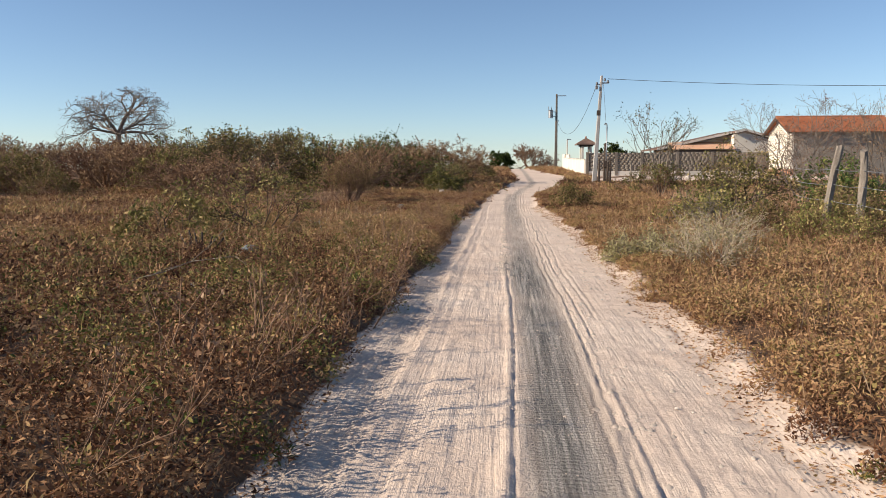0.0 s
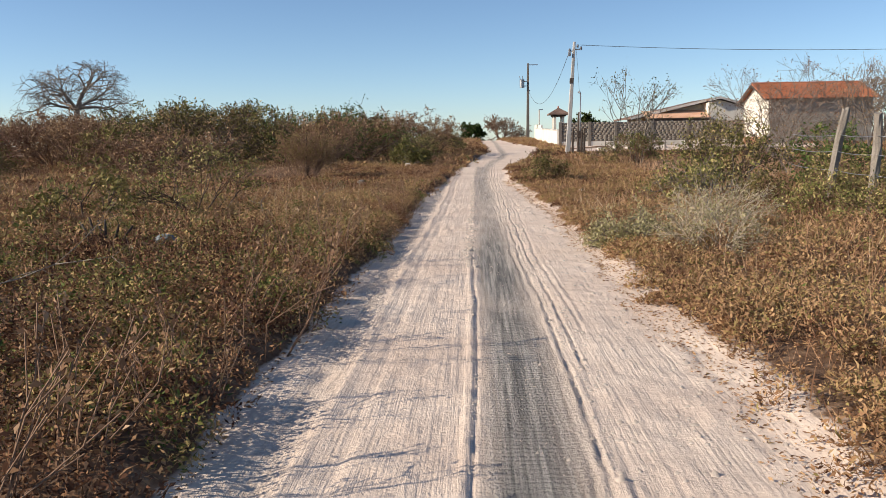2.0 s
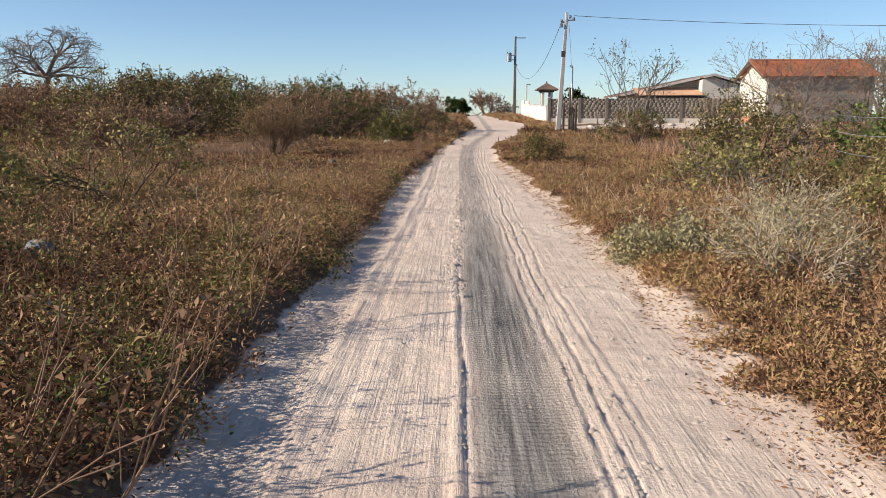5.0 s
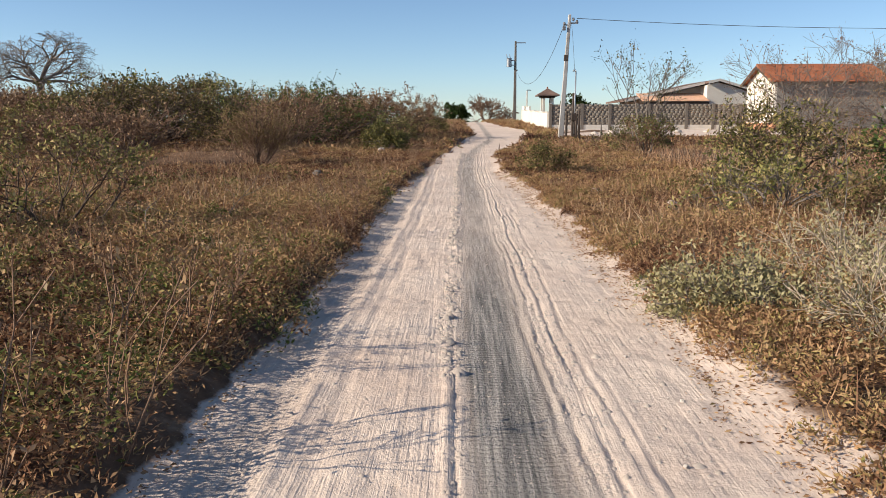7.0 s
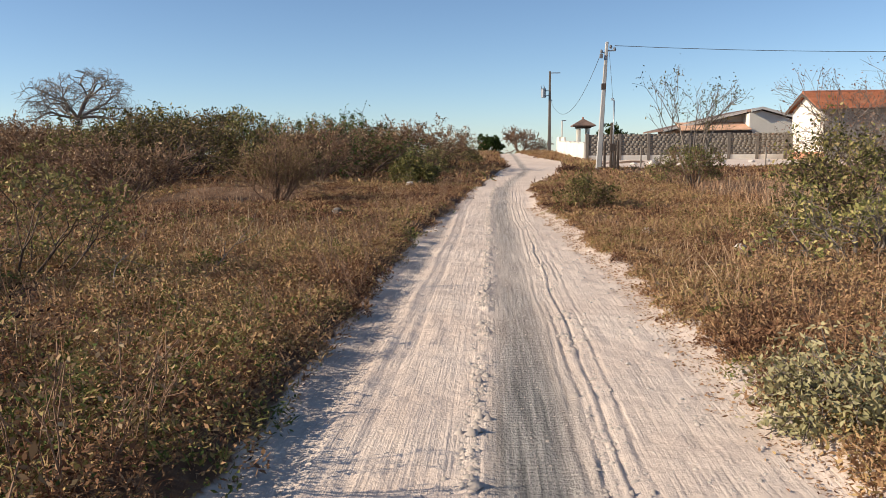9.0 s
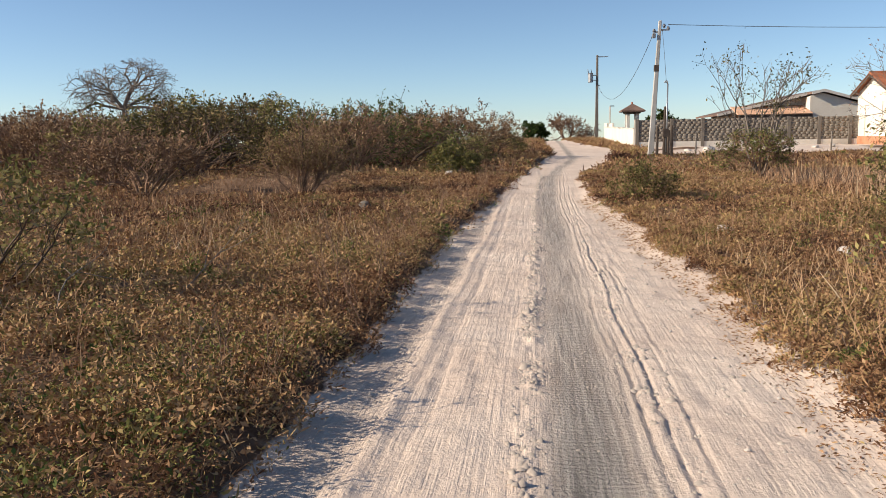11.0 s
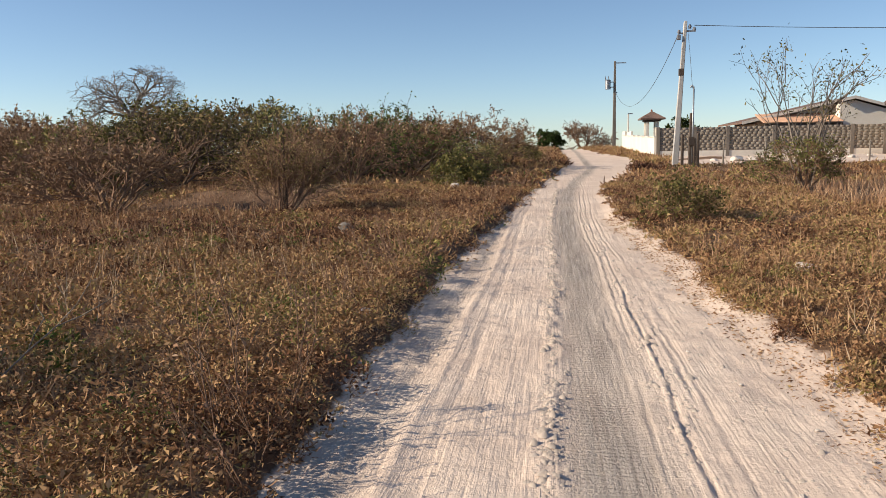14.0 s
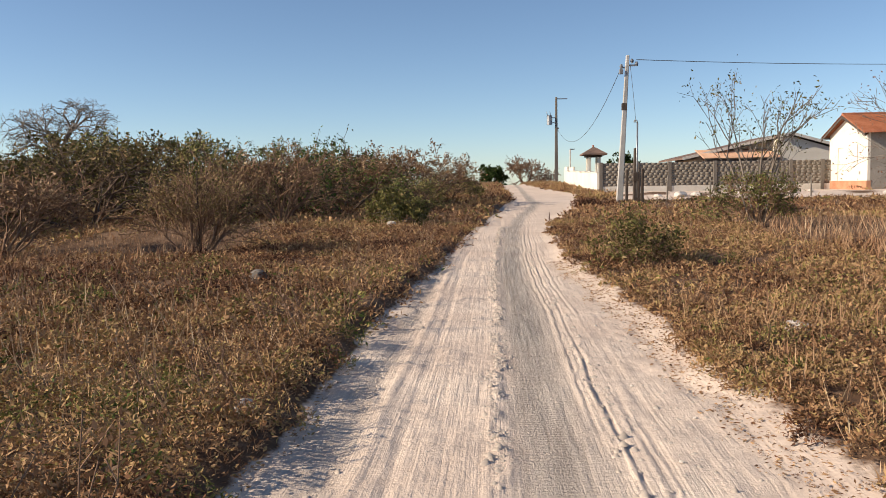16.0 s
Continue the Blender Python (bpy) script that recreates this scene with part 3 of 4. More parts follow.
def build_gate_porch():
    root = thing("gate_porch", "small hipped tile canopy on white columns over the gate", "gatehouse", (9.5, 95.0, 1.0))
    for x, y in ((-0.45, -0.5), (0.45, -0.5), (-0.45, 0.9), (0.45, 0.9)):
        c = part("column", box((x - 0.15, y - 0.15, -0.5), (x + 0.15, y + 0.15, 2.85), 0.02), WHITE, root)
    part("beam", box((-0.75, -0.8, 2.853), (0.75, 1.2, 3.02), 0.02), TIMBER, root)
    bm = bmesh.new()
    base = [bm.verts.new(p) for p in ((-1.15, -1.2, 3.03), (1.15, -1.2, 3.03), (1.15, 1.6, 3.03), (-1.15, 1.6, 3.03))]
    lift = [bm.verts.new((v.co.x, v.co.y, 3.16)) for v in base]
    top = [bm.verts.new((0, -0.2, 3.85)), bm.verts.new((0, 0.6, 3.85))]
    bm.faces.new(base[::-1])
    for i in range(4):
        bm.faces.new((base[i], base[(i + 1) % 4], lift[(i + 1) % 4], lift[i]))
    bm.faces.new((lift[0], lift[1], top[0]))
    bm.faces.new((lift[1], lift[2], top[1], top[0]))
    bm.faces.new((lift[2], lift[3], top[1]))
    bm.faces.new((lift[3], lift[0], top[0], top[1]))
    part("roof", bm, TILE_OLD, root, "dark hipped tile canopy")
    part("finial", box((-0.08, 0.12, 3.8), (0.08, 0.28, 4.02), 0.03), TILE, root)
    post = thing("lamp_post", "thin white lamp post behind the wall", "lamp post", (7.75, 100.0, 1.1))
    part("post", box((-0.07, -0.07, -0.3), (0.07, 0.07, 3.7), 0.01), WHITE, post)
    part("lamp_head", box((-0.05, -0.07, 3.70), (0.45, 0.07, 3.80), 0.02), STEEL, post)


build_shed()
build_house()
build_block_wall()
build_white_wall()
build_gate_porch()


# ---- poles and wires ----
def limb(chain, sides=7):
    """One unbroken tapered tube along a chain of pieces."""
    pts = np.concatenate([chain[:1, 0:3], chain[:, 3:6]])
    rad = np.concatenate([chain[:1, 6] * 1.25, chain[:, 7]])
    d = pts[-1] - pts[0]
    d = d / np.linalg.norm(d)
    a = np.cross(d, [1, 0, 0] if abs(d[0]) < 0.8 else [0, 1, 0])
    a = a / np.linalg.norm(a)
    b = np.cross(d, a)
    w = np.linspace(0, 2 * math.pi, sides, endpoint=False)
    ring = np.cos(w)[:, None] * a + np.sin(w)[:, None] * b
    v = np.concatenate([p + ring * r for p, r in zip(pts, rad)])
    f = [[i * sides + j, i * sides + (j + 1) % sides, (i + 1) * sides + (j + 1) % sides, (i + 1) * sides + j] for i in range(len(pts) - 1) for j in range(sides)]
    return v, np.array(f)


def tapered(w0, d0, w1, d1, z0, z1, top_shift=(0, 0), bevel=0.02):
    bm = bmesh.new()
    rings = []
    for w, d, z, s in ((w0, d0, z0, (0, 0)), (w1, d1, z1, top_shift)):
        rings.append([bm.verts.new((s[0] + a * w / 2, s[1] + b * d / 2, z)) for a, b in ((-1, -1), (1, -1), (1, 1), (-1, 1))])
    bm.faces.new(rings[0][::-1])
    bm.faces.new(rings[1])
    for i in range(4):
        bm.faces.new((rings[0][i], rings[0][(i + 1) % 4], rings[1][(i + 1) % 4], rings[1][i]))
    bmesh.ops.bevel(bm, geom=bm.edges[:], offset=bevel, segments=1, affect="EDGES")
    return bm


def rod(p, q, r0, r1, mat, parent, name, label="", sides=8):
    v, f = tubes([[*p, *q, r0, r1]], sides)
    caps = []
    if sides == 8:
        caps = [[3, 2, 1, 0], [7, 6, 5, 4], [0, 7, 4, 3], [8, 9, 10, 11], [12, 13, 14, 15], [8, 11, 12, 15]]
        f = np.concatenate([f, caps])
    return piece(name, mesh_of(name, v, f, mat), parent, label)


def build_poles():
    p = thing("utility_pole", "leaning tapered concrete electricity pole beside the track", "utility pole", (6.38, 58.3, 0.35))
    part("shaft", tapered(0.34, 0.26, 0.17, 0.15, -0.8, 7.5, (0.46, 0), 0.03), CONCRETE, p, "pale grey concrete shaft")
    part("band", tapered(0.26, 0.22, 0.25, 0.21, 4.75, 5.1, (0, 0), 0.01), TIMBER, p, "dark painted band").location.x = 0.29
    part("bracket", box((0.46, -0.05, 6.95), (0.98, 0.05, 7.03), 0.01), STEEL, p)
    part("bracket", box((0.10, -0.05, 6.85), (0.40, 0.05, 6.92), 0.01), STEEL, p)
    for x, z in ((0.68, 7.24), (0.90, 7.10), (0.12, 6.75), (0.14, 6.98)):
        bm = bmesh.new()
        for i, r in enumerate((0.07, 0.10, 0.07)):
            bmesh.ops.create_cone(bm, cap_ends=True, segments=10, radius1=r, radius2=r * 0.8, depth=0.07, matrix=Matrix.Translation((x, 0, z + 0.07 * i - 0.1)))
        part("insulator", bm, CERAMIC, p)
    part("meter_box", box((0.03, -0.14, 6.55), (0.22, 0.02, 6.80), 0.02), CERAMIC, p, "small grey junction box")
    q = thing("utility_pole", "tall grey concrete pole with a transformer near the crest", "utility pole", (6.85, 107.0, 1.25))
    part("shaft", tapered(0.42, 0.34, 0.22, 0.18, -0.8, 9.6, (0.03, 0), 0.03), MORTAR, q)
    part("crossarm", box((0.0, -0.06, 9.35), (1.25, 0.06, 9.45), 0.01), STEEL, q)
    bm = bmesh.new()
    bmesh.ops.create_cone(bm, cap_ends=True, segments=16, radius1=0.30, radius2=0.30, depth=0.95, matrix=Matrix.Translation((-0.72, 0, 7.05)))
    bmesh.ops.create_cone(bm, cap_ends=True, segments=16, radius1=0.33, radius2=0.25, depth=0.1, matrix=Matrix.Translation((-0.72, 0, 7.57)))
    part("transformer", bm, STEEL, q, "grey cylindrical transformer")
    part("bracket", box((-0.5, -0.05, 7.3), (0.0, 0.05, 7.4)), STEEL, q)
    part("bracket", box((-0.5, -0.05, 6.75), (0.0, 0.05, 6.85)), STEEL, q)
    for x in (-0.95, -0.6):
        rod((x, 0, 7.6), (x - 0.08, 0, 8.05), 0.05, 0.03, CERAMIC, q, "bushing")
    rod((-0.1, 0, 6.2), (0.3, 0, 6.2), 0.07, 0.07, STEEL, q, "clamp")
    s = thing("service_post", "dark timber service post with bent metal conduit", "post", (7.0, 57.0, 0.38))
    part("post", tapered(0.24, 0.22, 0.18, 0.17, -0.5, 2.75, (0.03, 0), 0.03), TIMBER, s)
    rod((0.06, -0.14, 0.3), (0.09, -0.14, 3.95), 0.045, 0.04, STEEL, s, "conduit", "grey bent metal conduit")
    for a, b in (((0.09, -0.14, 3.95), (0.05, -0.14, 4.08)), ((0.05, -0.14, 4.08), (-0.03, -0.14, 4.10)), ((-0.03, -0.14, 4.10), (-0.07, -0.14, 4.0))):
        rod(a, b, 0.04, 0.04, STEEL, s, "bend")
    part("meter_box", box((-0.14, -0.3, 1.1), (0.14, -0.115, 1.55), 0.02), TIMBER, s, "dark meter box")
    for x, h in ((-0.35, 1.7), (0.42, 1.75), (0.25, 1.5)):
        t = thing("fence_post", "short dark weathered timber post beside the service post", "post", (7.0 + x, 57.4, 0.38), "posts round the service post")
        part("post", tapered(0.16, 0.15, 0.12, 0.12, -0.4, h, (0.02, 0), 0.03), TIMBER, t)
    for i, (x, y, h) in enumerate(((9.3, 60.5, 1.35), (5.1 + 5.3, 56.0, 1.3), (13.6, 61.0, 1.2), (17.2, 61.5, 1.2))):
        t = thing("fence_post", "thin grey wooden stake at the field edge", "post", (x, y, float(height(x, y)) - 0.05), "stakes at the field edge")
        part("post", tapered(0.10, 0.10, 0.07, 0.07, -0.3, h, (0.03, 0.02), 0.02), WOOD_GREY, t)
    for name, a, b, sag, r, lab in (
        ("power_line", (7.28, 58.3, 7.62), (62.0, 58.0, 8.6), 1.1, 0.016, "black overhead cable leaving the concrete pole"),
        ("power_line", (6.5, 58.35, 7.2), (6.9, 107.0, 7.6), 2.55, 0.016, "sagging black cable between the two poles"),
        ("power_line", (6.95, 58.2, 7.3), (7.02, 56.9, 4.35), -0.15, 0.011, "thin service cable down to the conduit"),
    ):
        v, f = limb(wire_segs(a, b, sag, r, 40), 5)
        tagged(new(name, mesh_of(name, v, f, CABLE)), lab, "cable")


build_poles()


# ---- the wire fence in the right-hand scrub ----
def crooked_post(at, lean, h, r, label, seed):
    root = thing("fence_post", label, "fence post", at, "fence posts in the scrub")
    g = np.random.default_rng(seed)
    bm = bmesh.new()
    rings = []
    for i in range(9):
        t = i / 8
        z = -0.4 + (h + 0.4) * t
        cx_, cy_ = lean[0] * max(z, 0) + 0.03 * math.sin(4 * t + seed), lean[1] * max(z, 0)
        rr = r * (1.1 - 0.25 * t)
        rings.append([bm.verts.new((cx_ + rr * (1 + g.uniform(-.18, .18)) * math.cos(w), cy_ + rr * (1 + g.uniform(-.18, .18)) * math.sin(w), z + (g.uniform(-.05, .06) if i == 8 else 0))) for w in np.linspace(0, 2 * math.pi, 10, endpoint=False)])
    for a, b in zip(rings, rings[1:]):
        for j in range(10):
            bm.faces.new((a[j], a[(j + 1) % 10], b[(j + 1) % 10], b[j]))
    bm.faces.new(rings[-1])
    bm.faces.new(rings[0][::-1])
    part("post", bm, WOOD_GREY, root)
    return root


crooked_post((7.0, 18.35, float(height(7.0, 18.35))), (0.15, 0.0), 1.95, 0.085, "leaning weathered grey timber fence post", 2)
crooked_post((6.93, 16.43, float(height(6.93, 16.43))), (0.03, 0.02), 1.82, 0.08, "upright weathered grey timber fence post", 5)
for z in (0.75, 1.1, 1.42):
    segs = np.concatenate([wire_segs((6.93 + 0.03 * z, 16.43, z), (7.0 + 0.13 * z, 18.35, z + 0.03), 0.03, 0.006, 10), wire_segs((6.93 + 0.03 * z, 16.43, z), (6.85, 13.2, z - 0.02), 0.04, 0.006, 10),
                           wire_segs((7.0 + 0.13 * z, 18.35, z + 0.03), (7.3, 21.0, z + 0.05), 0.04, 0.006, 10)])
    v, f = tubes(segs, 4)
    tagged(new("fence_wire", mesh_of("fence_wire", v, f, STEEL)), "sagging grey fence wire between timber posts", "wire")


# ---- shrubs and trees ----
def grow(g, p, d, length, r, level, levels, kids, angle, segs, tips, bend=0.25, shrink=0.68, up=0.0, rshrink=0.62, even=False):
    """One limb in two bent pieces, then its side shoots."""
    d = d / np.linalg.norm(d)
    n = 3 if level == 0 else (2 if level < levels else 1)
    pts = [p]
    for i in range(n):
        d = d + g.normal(0, bend * 0.5, 3) + np.array([0, 0, up])
        d = d / np.linalg.norm(d)
        q = p + d * length / n
        r1 = r * (1 - 0.22 * (i + 1) / n * (1 if level < levels else 2.5))
        segs.append((level, [*p, *q, r * (1 - 0.22 * i / n), r1]))
        p = q
        pts.append(q)
    if level == levels:
        tips.append(((pts[0] + pts[-1]) / 2, pts[-1]))
        return
    k = kids[level] if level < len(kids) else kids[-1]
    for i in range(k):
        along = (0.15 + 0.85 * (i + 0.5) / k) if even else (1.0 if i < 2 else g.uniform(0.35, 0.95))
        at = pts[0] + (pts[-1] - pts[0]) * along if along < 1 else pts[-1]
        side = np.cross(d, g.normal(size=3))
        side = side / np.linalg.norm(side)
        w = radians(angle) * g.uniform(0.5, 1.3)
        grow(g, at, d * math.cos(w) + side * math.sin(w), length * shrink * g.uniform(0.75, 1.2) * (1.15 - 0.6 * along if even else 1), r * rshrink * g.uniform(0.8, 1.1), level + 1, levels, kids, angle, segs, tips, bend, shrink, up, rshrink)


def make_plant(name, label, category, seed, h, stems, levels, kids, angle, bark, leaf=None, per_tip=4, leaf_size=0.08, r=0.03, up=0.05, tilt=35, trunk_h=0.0, shrink=0.68, bend=0.25, spread_leaf=0.12, tone=(0.2, 0.9), thin=1.0, leaf_name="foliage", leaf_shape=0.45, even=False, dome=None):
    """A woody plant of about the given height, standing at the origin: trunk (thick limbs), branches, foliage."""
    g = np.random.default_rng(seed)
    segs, tips = [], []
    for i in range(stems):
        w = 2 * math.pi * (i + g.uniform(-0.3, 0.3)) / stems
        t = radians(tilt) * (math.sqrt((i * 0.618 + 0.11) % 1) * 1.1 if dome else g.uniform(0.4, 1.2)) if stems > 1 else radians(3)
        d = np.array([math.cos(w) * math.sin(t), math.sin(w) * math.sin(t), math.cos(t)])
        grow(g, np.array([0.04 * math.cos(w), 0.04 * math.sin(w), -0.12]), d, trunk_h or h * 0.42, r * g.uniform(0.8, 1.15), 0, levels, kids, angle, segs, tips, bend, shrink, up, even=even)
    a = np.array([s for _, s in segs])
    top = a[:, 5].max()
    k = h / top
    a *= k
    lev = np.array([s for s, _ in segs])
    if dome:
        # draw the crown in under a rounded outline
        for c in (0, 3):
            far = np.sqrt((a[:, c] / dome) ** 2 + (a[:, c + 1] / dome) ** 2 + (a[:, c + 2] / h) ** 2)
            a[:, c:c + 3] *= (np.tanh(far * 1.15) / np.maximum(far, 1e-6))[:, None]
    root = thing(name, label, category)
    a[:, 6:8] = np.maximum(a[:, 6:8], 0.0035 * thin)
    low = a[lev == 0].reshape(stems, -1, 8)
    for chain in low:
        v, f = limb(chain)
        piece("trunk" if stems == 1 else "stem", mesh_of("stem", v, f, bark, True), root)
    v, f = tubes(a[lev > 0], 3)
    tagged(piece("crown", mesh_of("crown", v, f, bark), root), kind="stuff")
    if leaf:
        t0, t1 = np.array([t[0] for t in tips]) * k, np.array([t[1] for t in tips]) * k
        n = int(len(tips) * per_tip)
        pick = g.integers(0, len(tips), n)
        w = g.uniform(0, 1, (n, 1))
        at = t0[pick] * (1 - w) + t1[pick] * w + g.normal(0, spread_leaf, (n, 3)) * 0.5
        at[:, 2] = np.maximum(at[:, 2], 0.02)
        along = g.normal(size=(n, 3)) + np.array([0, 0, 0.2])
        size = leaf_size * g.uniform(0.55, 1.35, n)
        v, f = leaves(at, along, size, size * leaf_shape, g)
        clump = g.uniform(tone[0], tone[1], len(tips))[pick]
        tagged(piece(leaf_name, mesh_of(leaf_name, v, f, leaf, tone=np.clip(clump + g.normal(0, 0.1, n), 0, 1)), root), kind="stuff")
    return root


def put(src, x, y, size=1.0, turn=0.0, label="", group="", sink=0.05, wide=1.0):
    m = pose(x, y, float(height(x, y)) - sink, 0, 0, turn) @ Matrix.Diagonal((size * wide, size * wide, size, 1))
    ob = copy_thing(src, m)
    if label:
        tagged(ob, label)
    if group:
        tagged(ob, group=group)
    return ob


def place(src, x, y, turn=0.0, sink=0.05):
    src.matrix_basis = pose(x, y, float(height(x, y)) - sink, 0, 0, turn)
    return src


# single plants that stand out
cone = make_plant("shrub", "dry fan-shaped thorny shrub with tan twigs", "shrub", 11, 2.35, 14, 3, (5, 4, 3), 34, BARK_RED, LEAF_OLIVE, 7.0, 0.06, 0.02, 0.03, tilt=38, tone=(0.82, 1.0), thin=2.2, spread_leaf=0.1)
v, f = limb(np.array([[0, 0, -0.2, 0.02, 0, 0.5, 0.055, 0.045], [0.02, 0, 0.5, -0.01, 0.02, 1.2, 0.045, 0.03], [-0.01, 0.02, 1.2, 0.02, 0, 1.9, 0.03, 0.012]]))
piece("trunk", mesh_of("trunk", v, f, BARK_DARK, True), cone)
place(cone, -6.25, 32.9)
place(make_plant("shrub", "low spreading shrub with fresh green leaves beside the track", "shrub", 12, 1.35, 6, 4, (4, 3, 3, 3), 42, BARK_GREY, LEAF_OLIVE, 8, 0.11, 0.03, -0.02, tilt=60, tone=(0.3, 0.8)), -2.9, 41.0, 40)
place(make_plant("shrub", "small dark leafy bush at the track's grassy edge", "shrub", 13, 1.15, 8, 3, (5, 4, 3), 40, BARK_RED, LEAF_OLIVE, 5, 0.075, 0.015, 0.02, tilt=44, tone=(0.1, 1.0)), 2.5, 30.6)
place(make_plant("shrub", "small dark bush beside the track bend", "shrub", 14, 0.55, 7, 3, (4, 3, 3), 40, BARK_DARK, LEAF_BROWN, 9, 0.10, 0.015, -0.02, tilt=70, tone=(0.0, 0.8)), 4.4, 55.0)
place(make_plant("sapling", "tall sparse sapling with few remaining leaves", "tree", 18, 4.5, 5, 3, (4, 3, 3), 30, BARK_GREY, LEAF_OLIVE, 4.5, 0.09, 0.026, 0.06, tilt=30, tone=(0.1, 0.9), thin=1.7, shrink=0.52, spread_leaf=0.25, bend=0.16), 7.55, 39.6, 20)
place(make_plant("shrub", "tangled dry bush with pale leaves under the sapling", "shrub", 16, 1.75, 9, 4, (4, 3, 3, 3), 40, BARK_RED, LEAF_OLIVE, 3.4, 0.08, 0.025, 0.0, tilt=42, tone=(0.0, 0.7), thin=1.8), 7.3, 39.2)
place(make_plant("shrub", "large olive-leaved bush beyond the fence", "shrub", 17, 2.5, 11, 4, (4, 3, 3, 3), 40, BARK_DARK, LEAF_OLIVE, 4.2, 0.095, 0.03, 0.0, tilt=52, tone=(0.2, 1.0), thin=1.3), 7.4, 25.9)
place(make_plant("shrub", "olive-leaved bush with dry twigs near the fence", "shrub", 18, 1.25, 8, 4, (3, 3, 3, 3), 42, BARK_GREY, LEAF_OLIVE, 3.0, 0.08, 0.025, 0.0, tilt=60, tone=(0.35, 1.0)), 5.1, 20.2)
place(make_plant("shrub", "dark green leafy bush behind the fence line", "shrub", 19, 1.9, 8, 4, (3, 3, 3, 3), 40, BARK_DARK, LEAF_GREEN, 4.5, 0.10, 0.03, 0.0, tilt=50, tone=(0.2, 0.95)), 9.6, 24.0)
place(make_plant("shrub", "silvery dead twiggy shrub at the verge", "shrub", 20, 0.80, 13, 3, (4, 3, 3), 36, TWIG_PALE, LEAF_PALE, 5.0, 0.036, 0.010, 0.02, tilt=56, tone=(0.0, 0.7)), 3.05, 12.4)
place(make_plant("shrub", "low shrub with small pale green leaves at the verge", "shrub", 21, 0.55, 14, 3, (4, 3, 3), 38, BARK_GREY, LEAF_PALE, 9, 0.045, 0.01, 0.0, tilt=58, tone=(0.0, 0.5)), 2.3, 13.7)
place(make_plant("shrub", "silvery dry shrub beside the fence bush", "shrub", 22, 0.9, 13, 3, (4, 3, 3), 36, TWIG_PALE, LEAF_PALE, 5.0, 0.036, 0.010, 0.02, tilt=54, tone=(0.0, 0.7)), 3.8, 14.6)
place(make_plant("shrub", "drooping yellow-green shrub in the dry field", "shrub", 23, 1.6, 8, 4, (3, 3, 3, 2), 40, BARK_DARK, LEAF_OLIVE, 8.0, 0.07, 0.02, -0.03, tilt=58, tone=(0.5, 0.95)), -5.6, 18.4)
place(make_plant("shrub", "drooping green shrub low in the dry field", "shrub", 24, 1.25, 7, 4, (3, 3, 3, 2), 40, BARK_DARK, LEAF_OLIVE, 5.5, 0.10, 0.02, -0.03, tilt=68, tone=(0.45, 0.9)), -7.3, 17.2)
scrub = make_plant("shrub", "dry brown undershrub around the fence posts", "shrub", 25, 0.95, 10, 3, (4, 4, 3), 38, BARK_RED, LEAF_OLIVE, 4.0, 0.06, 0.012, 0.0, tilt=52, tone=(0.3, 1.0))
place(scrub, 6.3, 17.0)
for x, y, s, w in ((6.5, 15.4, 0.9, 50), (7.6, 16.9, 1.1, 120), (6.1, 18.9, 1.0, 200), (8.0, 19.2, 1.2, 290), (7.5, 14.6, 0.95, 10), (8.6, 21.5, 1.3, 160), (5.2, 23.3, 0.8, 75)):
    put(scrub, x, y, s, w, group="undershrubs along the fence")
weed = make_plant("tall_weed", "tall dry weed with curled leaves at the track edge", "weed", 26, 0.85, 3, 2, (3, 3), 30, BARK_RED, LEAF_BROWN, 5.0, 0.04, 0.005, 0.05, tilt=25, tone=(0.2, 1.0), spread_leaf=0.08)
place(weed, -1.65, 5.2)
g = np.random.default_rng(9)
for y in (3.4, 4.3, 6.4, 7.6, 9.0, 10.4, 12.1, 13.0, 15.2, 17.4, 18.3, 20.6, 21.3, 23.2, 24.1, 25.0, 26.6, 28.1, 30.0, 32.4, 34.2, 36.5):
    left_edge = float(road_edges(np.array([y]))[0][0])
    put(weed, left_edge - g.uniform(0.05, 0.5), y + g.uniform(-0.3, 0.3), g.uniform(0.65, 1.1), g.uniform(0, 360), group="tall weeds at the track edge")

# the old bare tree that stands over the scrub, and others like it
old_tree = make_plant("bare_tree", "large leafless tree with wide fan-shaped crown", "tree", 31, 10.5, 9, 5, (4, 3, 3, 3, 2), 38, BARK_GREY, None, r=0.30, shrink=0.74, up=0.0, tilt=76, thin=7.0, bend=0.24, dome=15.0)
v, f = limb(np.array([[0, 0, -7.2, 0.1, 0, -4.5, 0.40, 0.34], [0.1, 0, -4.5, -0.05, 0, -2, 0.34, 0.31], [-0.05, 0, -2, 0, 0, 0.3, 0.31, 0.30]]))
piece("trunk", mesh_of("trunk", v, f, BARK_GREY, True), old_tree)
place(old_tree, -67.5, 140.0, 0, -6.7)
place(make_plant("bare_tree", "leafless spreading tree near the crest of the track", "tree", 32, 4.0, 5, 5, (4, 3, 3, 3, 2), 42, BARK_RED, None, r=0.16, shrink=0.74, up=-0.03, tilt=60, thin=9), 3.9, 118.0, 0, 0.2)
bare_a = place(make_plant("bare_tree", "pinkish-grey bare tree with scattered dry leaves", "tree", 33, 8.6, 3, 5, (4, 3, 3, 3, 2), 38, BARK_GREY, LEAF_BROWN, 3.5, 0.2, 0.2, 0.02, tilt=30, thin=6, tone=(0.4, 1.0), spread_leaf=0.4), 41.0, 92.0, 0, 0.2)
for x, y, s, w in ((46, 96, 1.0, 310), (52, 94, 1.0, 30), (57, 90, 0.95, 160)):
    put(bare_a, x, y, s, w, group="bare trees beyond the white building", sink=0.2)
